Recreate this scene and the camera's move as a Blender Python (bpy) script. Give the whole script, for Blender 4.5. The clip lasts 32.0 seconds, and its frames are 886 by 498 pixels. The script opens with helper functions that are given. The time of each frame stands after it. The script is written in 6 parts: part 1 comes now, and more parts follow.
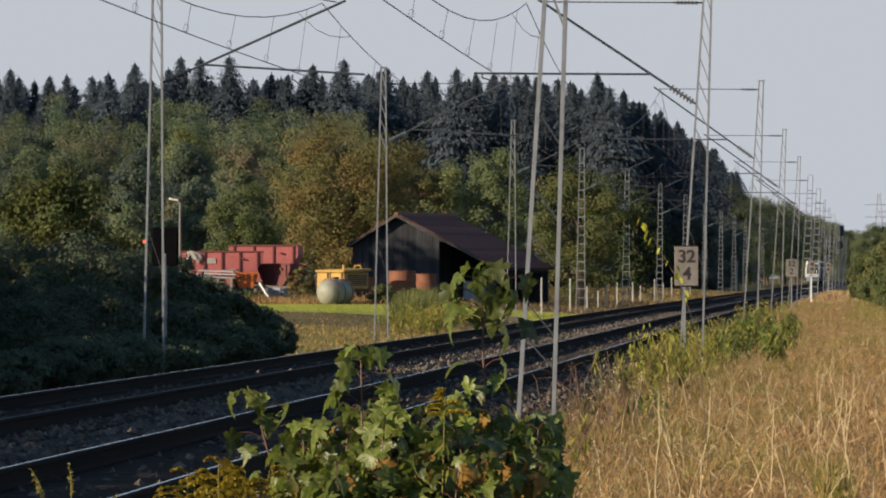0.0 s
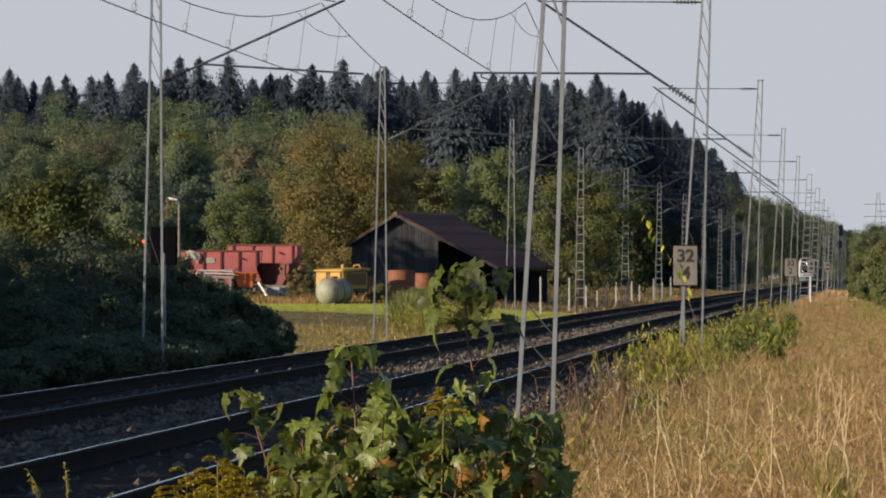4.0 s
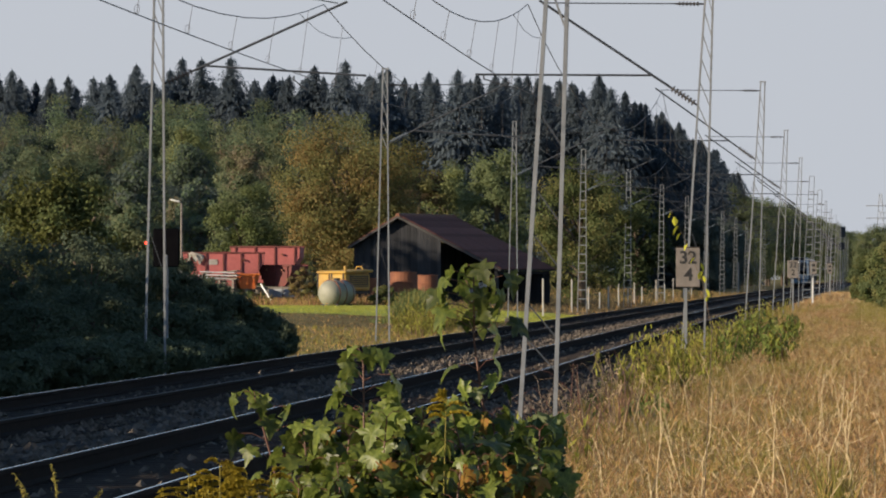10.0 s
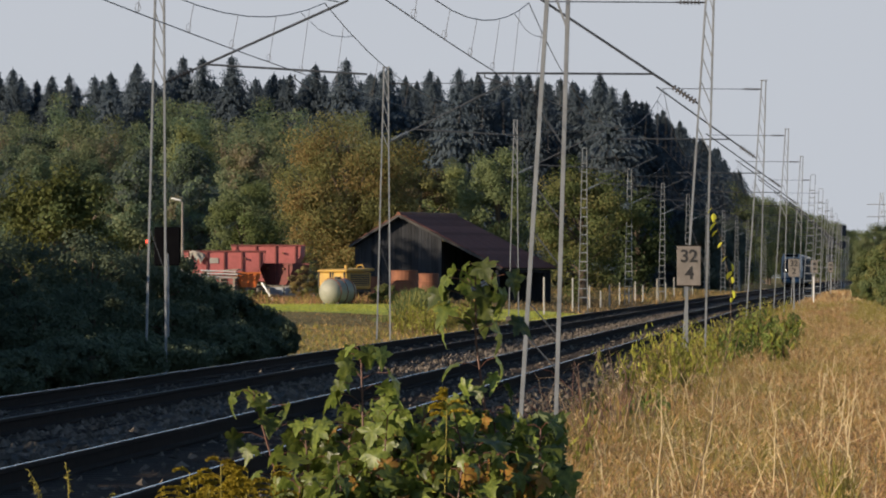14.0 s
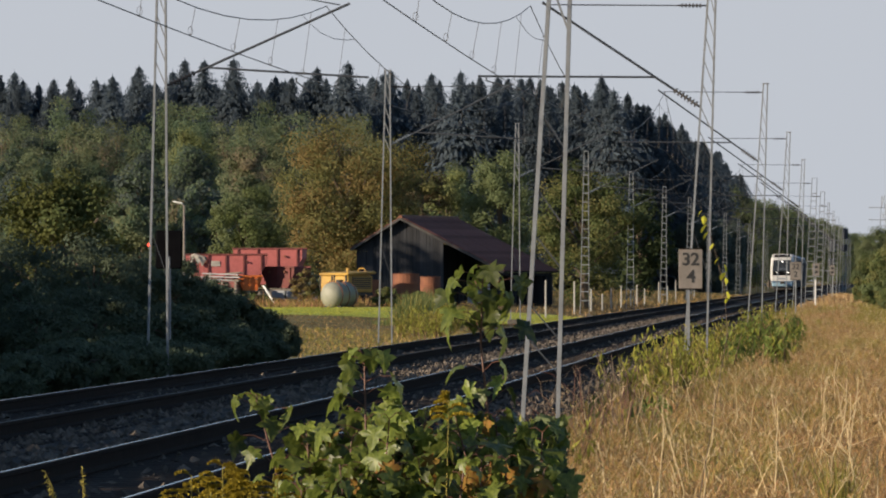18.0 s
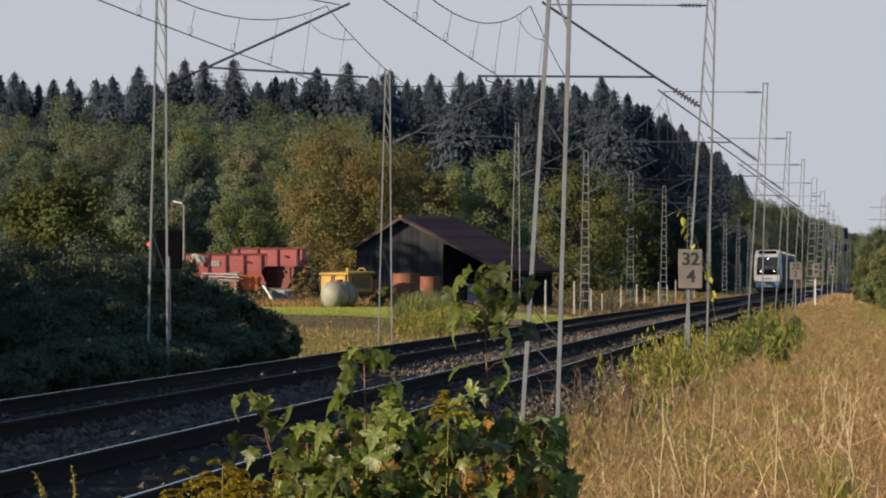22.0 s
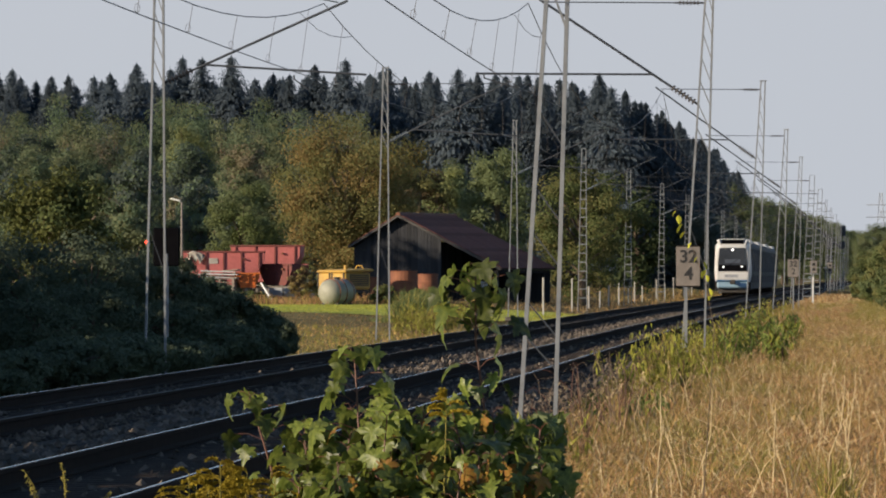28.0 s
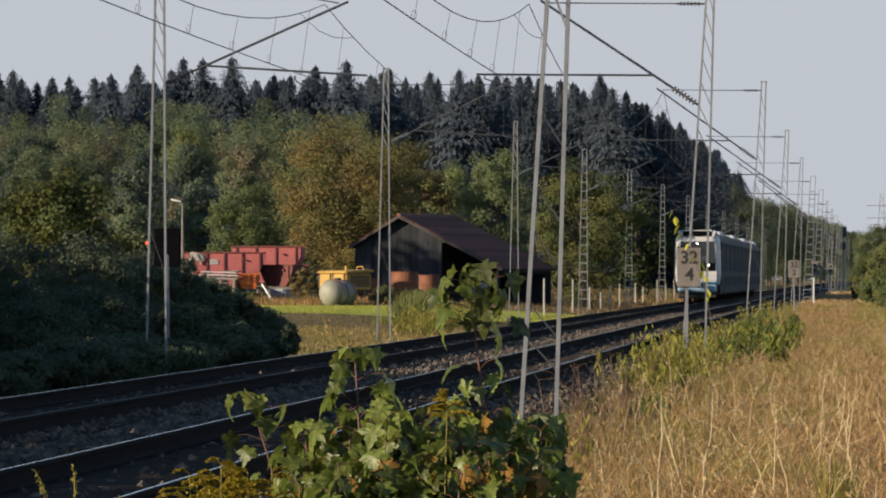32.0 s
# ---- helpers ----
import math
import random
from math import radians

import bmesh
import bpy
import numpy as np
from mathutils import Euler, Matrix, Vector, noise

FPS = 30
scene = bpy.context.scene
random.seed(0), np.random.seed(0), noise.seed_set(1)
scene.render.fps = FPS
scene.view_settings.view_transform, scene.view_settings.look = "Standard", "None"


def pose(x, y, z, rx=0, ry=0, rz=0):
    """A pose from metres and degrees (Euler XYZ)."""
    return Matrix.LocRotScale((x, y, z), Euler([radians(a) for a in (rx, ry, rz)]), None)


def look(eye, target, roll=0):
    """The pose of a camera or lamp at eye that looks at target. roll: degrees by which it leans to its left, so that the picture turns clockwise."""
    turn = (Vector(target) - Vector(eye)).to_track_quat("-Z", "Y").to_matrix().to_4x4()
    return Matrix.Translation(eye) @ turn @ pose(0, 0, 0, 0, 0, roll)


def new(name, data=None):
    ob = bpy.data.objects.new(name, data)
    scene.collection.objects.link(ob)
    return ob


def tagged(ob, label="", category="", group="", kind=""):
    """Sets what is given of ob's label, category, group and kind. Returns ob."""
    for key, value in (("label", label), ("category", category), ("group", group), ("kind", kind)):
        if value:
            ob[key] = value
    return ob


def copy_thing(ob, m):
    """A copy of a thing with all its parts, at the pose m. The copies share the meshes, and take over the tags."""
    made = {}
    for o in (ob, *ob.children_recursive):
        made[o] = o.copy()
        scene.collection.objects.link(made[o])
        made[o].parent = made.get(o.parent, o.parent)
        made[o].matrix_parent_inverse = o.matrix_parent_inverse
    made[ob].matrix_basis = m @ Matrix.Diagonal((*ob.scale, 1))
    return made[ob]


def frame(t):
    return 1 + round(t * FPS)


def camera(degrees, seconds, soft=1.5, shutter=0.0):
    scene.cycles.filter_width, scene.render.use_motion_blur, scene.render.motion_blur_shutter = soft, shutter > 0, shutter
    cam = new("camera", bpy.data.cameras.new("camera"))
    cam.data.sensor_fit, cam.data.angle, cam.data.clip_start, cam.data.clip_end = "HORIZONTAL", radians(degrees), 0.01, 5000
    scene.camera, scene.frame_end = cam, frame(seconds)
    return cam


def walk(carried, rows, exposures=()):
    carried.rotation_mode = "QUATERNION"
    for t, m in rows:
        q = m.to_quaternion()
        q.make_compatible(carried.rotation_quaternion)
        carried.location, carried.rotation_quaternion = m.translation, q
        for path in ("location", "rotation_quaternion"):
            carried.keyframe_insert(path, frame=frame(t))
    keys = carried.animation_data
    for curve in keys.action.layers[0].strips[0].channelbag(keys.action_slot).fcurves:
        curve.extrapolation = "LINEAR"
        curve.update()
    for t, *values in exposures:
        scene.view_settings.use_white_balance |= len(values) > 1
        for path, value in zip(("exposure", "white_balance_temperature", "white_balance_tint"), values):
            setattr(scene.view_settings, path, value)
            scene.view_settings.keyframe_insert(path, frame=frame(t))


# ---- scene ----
EYE = (0.0, 0.0, 1.39)
cam = camera(5.791, 32.0, soft=1.95)
# seconds, and the point at 1000 m that the camera looks at (x, z): a long lens that drifts a little
AIM = [
    (0, -46.46, 4.43), (0.5, -46.44, 4.35), (1, -46.45, 4.42), (1.5, -46.37, 4.45), (2, -46.33, 4.35), (2.5, -46.33, 4.35),
    (3, -46.36, 4.33), (3.5, -46.31, 4.35), (5.5, -46.57, 4.45), (6, -46.54, 4.49), (6.5, -46.52, 4.45), (7, -46.50, 4.44),
    (7.5, -46.40, 4.54), (8, -46.33, 4.45), (8.5, -46.42, 4.45), (9, -46.52, 4.55), (9.5, -46.59, 4.55), (10, -46.63, 4.56),
    (10.5, -46.68, 4.56), (11, -46.70, 4.44), (11.5, -46.72, 4.46), (12, -46.74, 4.50), (12.5, -46.72, 4.45), (13, -46.72, 4.44),
    (13.5, -46.72, 4.44), (14, -46.74, 4.40), (14.5, -46.82, 4.45), (16.5, -46.79, 4.62), (17, -46.88, 4.74), (17.5, -46.93, 4.81),
    (18, -46.93, 4.76), (18.5, -46.98, 4.73), (19, -47.03, 4.74), (19.5, -47.02, 4.74), (20, -47.10, 4.74), (20.5, -46.94, 4.69),
    (21, -46.96, 4.74), (21.5, -46.92, 4.74), (22, -46.92, 4.74), (22.5, -46.84, 4.82), (23, -46.82, 4.74), (23.5, -46.92, 4.71),
    (24, -46.95, 4.59), (24.5, -46.94, 4.52), (25, -46.93, 4.49), (25.5, -46.80, 4.45), (27.5, -46.74, 4.44), (28, -46.66, 4.45),
    (28.5, -46.65, 4.41), (29, -46.65, 4.38), (29.5, -46.63, 4.35), (30, -46.54, 4.35), (30.5, -46.57, 4.45), (31, -46.63, 4.50),
    (31.5, -46.70, 4.55), (32, -46.75, 4.55),
]
walk(cam, [(t, look(EYE, (x, 1000.0, z))) for t, x, z in AIM])

# ---- light ----
SUN_ELEV, SUN_AZ = radians(15.5), radians(240.0)   # azimuth of the sun, clockwise from +Y
world = bpy.data.worlds.new("sky")
scene.world = world
world.use_nodes = True
wn = world.node_tree.nodes
sky = wn.new("ShaderNodeTexSky")
sky.sky_type = "NISHITA"
sky.sun_disc = False
sky.sun_elevation, sky.sun_rotation = SUN_ELEV, SUN_AZ
sky.air_density, sky.dust_density, sky.ozone_density = 1.0, 0.5, 3.0
world.node_tree.links.new(sky.outputs[0], wn["Background"].inputs[0])
wn["Background"].inputs[1].default_value = 0.097
sun = new("sun", bpy.data.lights.new("sun", "SUN"))
sun.data.energy, sun.data.angle, sun.data.color = 5.0, radians(0.6), (1.0, 0.82, 0.61)
SUN_DIR = Vector((math.sin(SUN_AZ) * math.cos(SUN_ELEV), math.cos(SUN_AZ) * math.cos(SUN_ELEV), math.sin(SUN_ELEV)))
sun.matrix_world = look(SUN_DIR * 100, (0, 0, 0))
scene.view_settings.exposure = 0.58


# ---- materials ----
def mat(name, base, alt=None, scale=4.0, rough=0.8, metal=0.0, bump=0.0, fine=None, per_island=0.0, per_object=0.0, emit=None, trans=0.0, stretch=None, spec=0.5):
    """Two-scale noise between base and alt, small brightness shifts per island or per object, and a bump."""
    m = bpy.data.materials.new(name)
    m.use_nodes = True
    n, l = m.node_tree.nodes, m.node_tree.links
    b = n["Principled BSDF"]
    b.inputs["Roughness"].default_value, b.inputs["Metallic"].default_value = rough, metal
    b.inputs["Specular IOR Level"].default_value = spec
    alt = alt or tuple(c * 0.7 for c in base)
    tc = n.new("ShaderNodeTexCoord")
    src = tc.outputs["Object"]
    if stretch:
        mp = n.new("ShaderNodeMapping")
        mp.inputs["Scale"].default_value = stretch
        l.new(src, mp.inputs[0])
        src = mp.outputs[0]
    big, small = n.new("ShaderNodeTexNoise"), n.new("ShaderNodeTexNoise")
    big.inputs["Scale"].default_value, small.inputs["Scale"].default_value = scale, fine or scale * 9
    big.inputs["Detail"].default_value, small.inputs["Detail"].default_value = 5, 4
    l.new(src, big.inputs[0]), l.new(src, small.inputs[0])
    add = n.new("ShaderNodeMath")
    add.operation = "MULTIPLY_ADD"
    add.inputs[1].default_value = 0.45
    l.new(small.outputs[0], add.inputs[0]), l.new(big.outputs[0], add.inputs[2])
    ramp = n.new("ShaderNodeMapRange")
    ramp.inputs[1].default_value, ramp.inputs[2].default_value = 0.5, 0.95
    l.new(add.outputs[0], ramp.inputs[0])
    mix = n.new("ShaderNodeMix")
    mix.data_type = "RGBA"
    mix.inputs[6].default_value, mix.inputs[7].default_value = (*base, 1), (*alt, 1)
    l.new(ramp.outputs[0], mix.inputs[0])
    col = mix.outputs[2]
    for amount, kind, socket in ((per_island, "ShaderNodeNewGeometry", "Random Per Island"), (per_object, "ShaderNodeObjectInfo", "Random")):
        if amount:
            g, mr, mul = n.new(kind), n.new("ShaderNodeMapRange"), n.new("ShaderNodeMix")
            mr.inputs[3].default_value, mr.inputs[4].default_value = 1 - amount, 1 + amount
            mul.data_type, mul.blend_type = "RGBA", "MULTIPLY"
            mul.inputs[0].default_value = 1.0
            l.new(g.outputs[socket], mr.inputs[0])
            l.new(col, mul.inputs[6]), l.new(mr.outputs[0], mul.inputs[7])
            col = mul.outputs[2]
    l.new(col, b.inputs["Base Color"])
    if bump:
        bp = n.new("ShaderNodeBump")
        bp.inputs["Strength"].default_value, bp.inputs["Distance"].default_value = min(1.0, bump), 0.03
        l.new(small.outputs[0], bp.inputs["Height"])
        l.new(bp.outputs[0], b.inputs["Normal"])
    if emit:
        b.inputs["Emission Color"].default_value, b.inputs["Emission Strength"].default_value = (*emit[:3], 1), emit[3]
    if trans:
        t, mx, out = n.new("ShaderNodeBsdfTranslucent"), n.new("ShaderNodeMixShader"), n["Material Output"]
        mx.inputs[0].default_value = trans
        l.new(col, t.inputs[0])
        l.new(b.outputs[0], mx.inputs[1]), l.new(t.outputs[0], mx.inputs[2]), l.new(mx.outputs[0], out.inputs[0])
    return m


GROUND = mat("earth_and_turf", (0.11, 0.10, 0.045), (0.20, 0.16, 0.07), 0.25, 0.95, bump=0.5, fine=3, spec=0.05)
MEADOW = mat("meadow_turf", (0.23, 0.30, 0.045), (0.36, 0.34, 0.085), 0.18, 0.95, bump=0.5, fine=2.5, spec=0.05)
BALLAST = mat("ballast_gravel", (0.036, 0.0324, 0.03), (0.072, 0.0636, 0.0564), 0.6, 0.95, bump=0.8, fine=14, spec=0.05)
STONE = mat("ballast_stone", (0.066, 0.055, 0.045), (0.14, 0.117, 0.094), 3, 0.9, per_island=0.55, spec=0.08)
RUST = mat("rusty_rail_web", (0.016, 0.012, 0.010), (0.026, 0.018, 0.014), 8, 0.9, spec=0.03)
RAILTOP = mat("polished_rail_head", (0.66, 0.62, 0.57), (0.55, 0.52, 0.48), 3, 0.25, metal=1.0)
CONCRETE = mat("weathered_concrete", (0.14, 0.125, 0.105), (0.09, 0.08, 0.068), 5, 0.9, bump=0.4, per_object=0.15, spec=0.1)
SLEEPER = mat("tarred_sleeper_timber", (0.045, 0.036, 0.030), (0.03, 0.025, 0.022), 5, 0.9, bump=0.4, per_object=0.15, spec=0.1, stretch=(0.3, 3, 3))
DULLHEAD = mat("dull_rail_head", (0.10, 0.088, 0.078), (0.07, 0.06, 0.052), 3, 0.6, metal=0.3)
GALV = mat("galvanised_steel", (0.25, 0.265, 0.275), (0.18, 0.19, 0.20), 5, 0.55, metal=0.3, per_object=0.08)
DARKSTEEL = mat("dark_steel_tube", (0.030, 0.036, 0.045), (0.046, 0.052, 0.062), 8, 0.65, metal=0.2)
WIRE = mat("weathered_copper_wire", (0.08, 0.075, 0.07), (0.12, 0.11, 0.10), 8, 0.6, metal=0.5)
PORCELAIN = mat("brown_insulator_glaze", (0.020, 0.019, 0.020), (0.032, 0.029, 0.029), 9, 0.5)
GLASSINS = mat("pale_insulator_glaze", (0.20, 0.225, 0.24), (0.12, 0.135, 0.15), 9, 0.3)
BARK = mat("bark", (0.07, 0.052, 0.038), (0.12, 0.09, 0.065), 3, 0.95, bump=0.5, stretch=(1, 1, 0.2))


def leafmat(name, a, b, island=0.16, obj=0.12, scale=0.6, trans=0.4, spec=0.15):
    return mat(name, a, b, scale, 0.65, per_island=island, per_object=obj, trans=trans, spec=spec)


# distance haze is mixed into the needle colour: bluish and paler
SPRUCE = leafmat("hazy_spruce_needles", (0.0763, 0.1, 0.122), (0.093, 0.115, 0.133), 0.10, 0.2, 0.3, trans=0.45, spec=0.0)
BANK_LEAF = leafmat("bank_foliage", (0.0805, 0.103, 0.0667), (0.103, 0.127, 0.0759), 0.12, 0.15)
LEAF_GREEN = leafmat("green_foliage", (0.09, 0.12, 0.042), (0.135, 0.155, 0.056))
LEAF_YELLOW = leafmat("yellow_green_foliage", (0.109, 0.115, 0.0306), (0.0723, 0.0833, 0.0238), 0.35)
LEAF_DARK = leafmat("dark_green_foliage", (0.038, 0.055, 0.024), (0.058, 0.075, 0.03))
LEAF_PALE = leafmat("pale_green_foliage", (0.118, 0.15, 0.068), (0.158, 0.185, 0.085))
LEAF_OLIVE = leafmat("olive_autumn_foliage", (0.16, 0.168, 0.062), (0.205, 0.185, 0.070))
LEAF_GOLD = leafmat("golden_autumn_foliage", (0.225, 0.185, 0.066), (0.265, 0.175, 0.070))
LEAF_BROWN = leafmat("brown_autumn_foliage", (0.11, 0.085, 0.05), (0.135, 0.10, 0.055))
# these four leaf colours are lightened and blued to carry the haze
WOOD_GREEN = leafmat("hazy_green_foliage", (0.0972, 0.136, 0.0806), (0.129, 0.168, 0.0918), 0.10, 0.28, trans=0.45)
WOOD_OLIVE = leafmat("hazy_olive_foliage", (0.124, 0.148, 0.0783), (0.159, 0.17, 0.0876), 0.10, 0.28, trans=0.45)
WOOD_BROWN = leafmat("hazy_brown_foliage", (0.159, 0.143, 0.0947), (0.192, 0.16, 0.102), 0.10, 0.28, trans=0.45)
WOOD_DARK = leafmat("hazy_dark_foliage", (0.0726, 0.0968, 0.0858), (0.0924, 0.116, 0.0968), 0.10, 0.28, trans=0.45)
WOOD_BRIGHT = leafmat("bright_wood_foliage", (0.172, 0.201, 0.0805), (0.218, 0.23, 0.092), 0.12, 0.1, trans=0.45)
# sunlight on the turf is put into this brighter blade colour
TURF_BLADE = leafmat("sunlit_turf_blade", (0.32, 0.36, 0.05), (0.42, 0.39, 0.08), 0.3, 0.05, 0.3)
# dark and bright greens set far apart to imitate leaf highlights and shade
MAPLE = mat("maple_leaf", (0.048, 0.076, 0.014), (0.195, 0.225, 0.045), 4.0, 0.42, per_island=0.1, per_object=0.55, trans=0.42, spec=0.4)
MAPLE_TURN = leafmat("turning_maple_leaf", (0.20, 0.16, 0.03), (0.24, 0.09, 0.03), 0.3, 0.1, 6.0, trans=0.3)
GOLDENROD = leafmat("goldenrod_flower", (0.36, 0.275, 0.025), (0.22, 0.165, 0.02), 0.3, 0.1, 6.0)
STEM_RED = mat("reddish_stem", (0.13, 0.05, 0.03), (0.09, 0.045, 0.03), 12, 0.6)
BRUSH = mat("dry_brown_stem", (0.19, 0.135, 0.085), (0.11, 0.078, 0.05), 9, 0.8, per_object=0.3)
STRAW = leafmat("dry_grass_straw", (0.437, 0.274, 0.104), (0.251, 0.156, 0.0595), 0.6, 0.05, 0.5, trans=0.2)
STRAW_RED = leafmat("reddish_dry_grass", (0.389, 0.214, 0.109), (0.237, 0.13, 0.0665), 0.55, 0.05, 0.5, trans=0.2)
STRAW_PALE = leafmat("pale_straw_stalk", (0.66, 0.53, 0.32), (0.46, 0.35, 0.19), 0.35, 0.05, 1.0, trans=0.15)
GRASS_GREEN = leafmat("green_grass_blade", (0.18, 0.18, 0.038), (0.29, 0.225, 0.06), 0.4, 0.05, 0.5, trans=0.25)
BIGWEED = leafmat("broad_weed_leaf", (0.11, 0.155, 0.036), (0.19, 0.225, 0.055), 0.4, 0.15, 0.8, trans=0.3)
WEED = leafmat("weed_leaf", (0.17, 0.19, 0.030), (0.28, 0.26, 0.05), 0.5, 0.1, 0.8, trans=0.3)


# ---- mesh tools ----
class Shape:
    """Gathers vertices and faces of one mesh; each face may take one of several material slots."""

    def __init__(self):
        self.v, self.f, self.s, self.n = [], [], [], 0

    def add(self, verts, faces, slot=0):
        self.v.append(np.asarray(verts, float).reshape(-1, 3))
        self.f += [tuple(i + self.n for i in f) for f in faces]
        self.s += [slot] * len(faces)
        self.n += len(self.v[-1])
        return self

    def tube(self, a, b, ra, rb=None, sides=6, slot=0, caps=True):
        a, b = Vector(a), Vector(b)
        rb = ra if rb is None else rb
        d = (b - a).normalized()
        u = d.orthogonal().normalized()
        w = d.cross(u)
        ring = [(math.cos(2 * math.pi * i / sides), math.sin(2 * math.pi * i / sides)) for i in range(sides)]
        verts = [a + (u * c + w * s) * ra for c, s in ring] + [b + (u * c + w * s) * rb for c, s in ring]
        faces = [(i, (i + 1) % sides, sides + (i + 1) % sides, sides + i) for i in range(sides)]
        if caps:
            faces += [tuple(range(sides - 1, -1, -1)), tuple(range(sides, 2 * sides))]
        return self.add([tuple(p) for p in verts], faces, slot)

    def path(self, pts, radii, sides=6, slot=0):
        pts = [Vector(p) for p in pts]
        if not hasattr(radii, "__len__"):
            radii = [radii] * len(pts)
        verts, faces = [], []
        for i, p in enumerate(pts):
            d = (pts[min(i + 1, len(pts) - 1)] - pts[max(i - 1, 0)]).normalized()
            ref = Vector((0, 0, 1)) if abs(d.z) < 0.9 else Vector((1, 0, 0))
            u = d.cross(ref).normalized()
            w = d.cross(u)
            verts += [tuple(p + (u * math.cos(2 * math.pi * k / sides) + w * math.sin(2 * math.pi * k / sides)) * radii[i]) for k in range(sides)]
        for i in range(len(pts) - 1):
            for k in range(sides):
                faces.append((i * sides + k, i * sides + (k + 1) % sides, (i + 1) * sides + (k + 1) % sides, (i + 1) * sides + k))
        faces += [tuple(range(sides - 1, -1, -1)), tuple(range((len(pts) - 1) * sides, len(pts) * sides))]
        return self.add(verts, faces, slot)

    def box(self, c, size, m=None, slot=0, bevel=0.0):
        """A box centred at c; bevel cuts its upright and level edges."""
        x, y, z = (s / 2 for s in size)
        if bevel:
            e = bevel
            prof = [(-x + e, -y), (x - e, -y), (x, -y + e), (x, y - e), (x - e, y), (-x + e, y), (-x, y - e), (-x, -y + e)]
            inn = [(px * (x - e) / x, py * (y - e) / y) for px, py in prof]
            verts = [(*p, -z) for p in inn] + [(*p, -z + e) for p in prof] + [(*p, z - e) for p in prof] + [(*p, z) for p in inn]
            faces = [tuple(range(7, -1, -1)), tuple(range(24, 32))]
            for r in range(3):
                faces += [(r * 8 + i, r * 8 + (i + 1) % 8, r * 8 + 8 + (i + 1) % 8, r * 8 + 8 + i) for i in range(8)]
        else:
            verts = [(sx * x, sy * y, sz * z) for sz in (-1, 1) for sy in (-1, 1) for sx in (-1, 1)]
            faces = [(0, 2, 3, 1), (4, 5, 7, 6), (0, 1, 5, 4), (2, 6, 7, 3), (0, 4, 6, 2), (1, 3, 7, 5)]
        m = m or Matrix.Identity(4)
        return self.add([tuple(m @ Vector(v) + Vector(c)) for v in verts], faces, slot)

    def cards(self, centres, normals, ups, w, h, slot=0):
        """Many small leaf-shaped faces at once: a bent rhomb for each centre."""
        c, nrm, up = (np.asarray(a, float) for a in (centres, normals, ups))
        side = np.cross(nrm, up)
        side /= np.linalg.norm(side, axis=1)[:, None] + 1e-9
        up = np.cross(side, nrm)
        up /= np.linalg.norm(up, axis=1)[:, None] + 1e-9
        w, h = np.broadcast_to(w, len(c))[:, None], np.broadcast_to(h, len(c))[:, None]
        nrm = nrm / (np.linalg.norm(nrm, axis=1)[:, None] + 1e-9)
        p = np.stack([c - up * h / 2, c + side * w / 2 + nrm * w * 0.12, c + up * h / 2, c - side * w / 2 + nrm * w * 0.12], 1).reshape(-1, 3)
        k = np.arange(len(c)) * 4
        return self.add(p, [(i, i + 1, i + 2, i + 3) for i in k.tolist()], slot)

    def mesh(self, name, mats, smooth=False):
        me = bpy.data.meshes.new(name)
        v = np.concatenate(self.v) if self.v else np.zeros((0, 3))
        me.from_pydata(v.tolist(), [], self.f)
        for m in (mats if isinstance(mats, (list, tuple)) else [mats]):
            me.materials.append(m)
        if max(self.s, default=0):
            me.polygons.foreach_set("material_index", self.s)
        if smooth:
            me.polygons.foreach_set("use_smooth", [True] * len(self.f))
        me.update()
        return me


def part(name, shape, material, parent=None, label="", m=None, smooth=False, kind=""):
    """Links a shape, or an existing mesh, as one mesh object under a thing or a part."""
    data = shape if isinstance(shape, bpy.types.Mesh) else shape.mesh(name, material, smooth)
    ob = new(name, data)
    if m is not None:
        ob.matrix_basis = m
    if parent is not None:
        ob.parent = parent
    return tagged(ob, label, kind=kind)


def thing(name, label, category, m=None, group="", kind=""):
    ob = new(name)
    ob.empty_display_size = 0.2
    if m is not None:
        ob.matrix_basis = m
    return tagged(ob, label, category, group, kind)


rng = np.random.default_rng(7)
rnd = random.Random(5)


def unit(n, r=rng):
    v = r.normal(size=(n, 3))
    return v / np.linalg.norm(v, axis=1)[:, None]


def bend(y):
    """Sideways run of the line, which turns a little to the right past 350 m."""
    return 0.0022 * 25.0 * math.log1p(math.exp((y - 350.0) / 25.0)) if y < 1200 else 0.0022 * (y - 350.0)


def build_backdrop():
    """Pale hazy sky low over the horizon, all the way round, beyond everything."""
    m = bpy.data.materials.new("hazy_horizon_sky")
    m.use_nodes = True
    b = m.node_tree.nodes["Principled BSDF"]
    b.inputs["Base Color"].default_value = (0, 0, 0, 1)
    b.inputs["Specular IOR Level"].default_value = 0.0
    b.inputs["Emission Color"].default_value, b.inputs["Emission Strength"].default_value = (0.515, 0.545, 0.60, 1), 0.685
    n, R = 96, 4300.0
    v = [(R * math.cos(2 * math.pi * i / n), R * math.sin(2 * math.pi * i / n), z) for z in (-60.0, 620.0) for i in range(n)]
    part("backdrop", Shape().add(v, [(i, n + i, n + (i + 1) % n, (i + 1) % n) for i in range(n)]), m, label="pale hazy grey-blue sky over the horizon", kind="structure")


build_backdrop()

NEAR_X, FAR_X = -5.37, -8.98      # track centres; rail heads are at z = 0


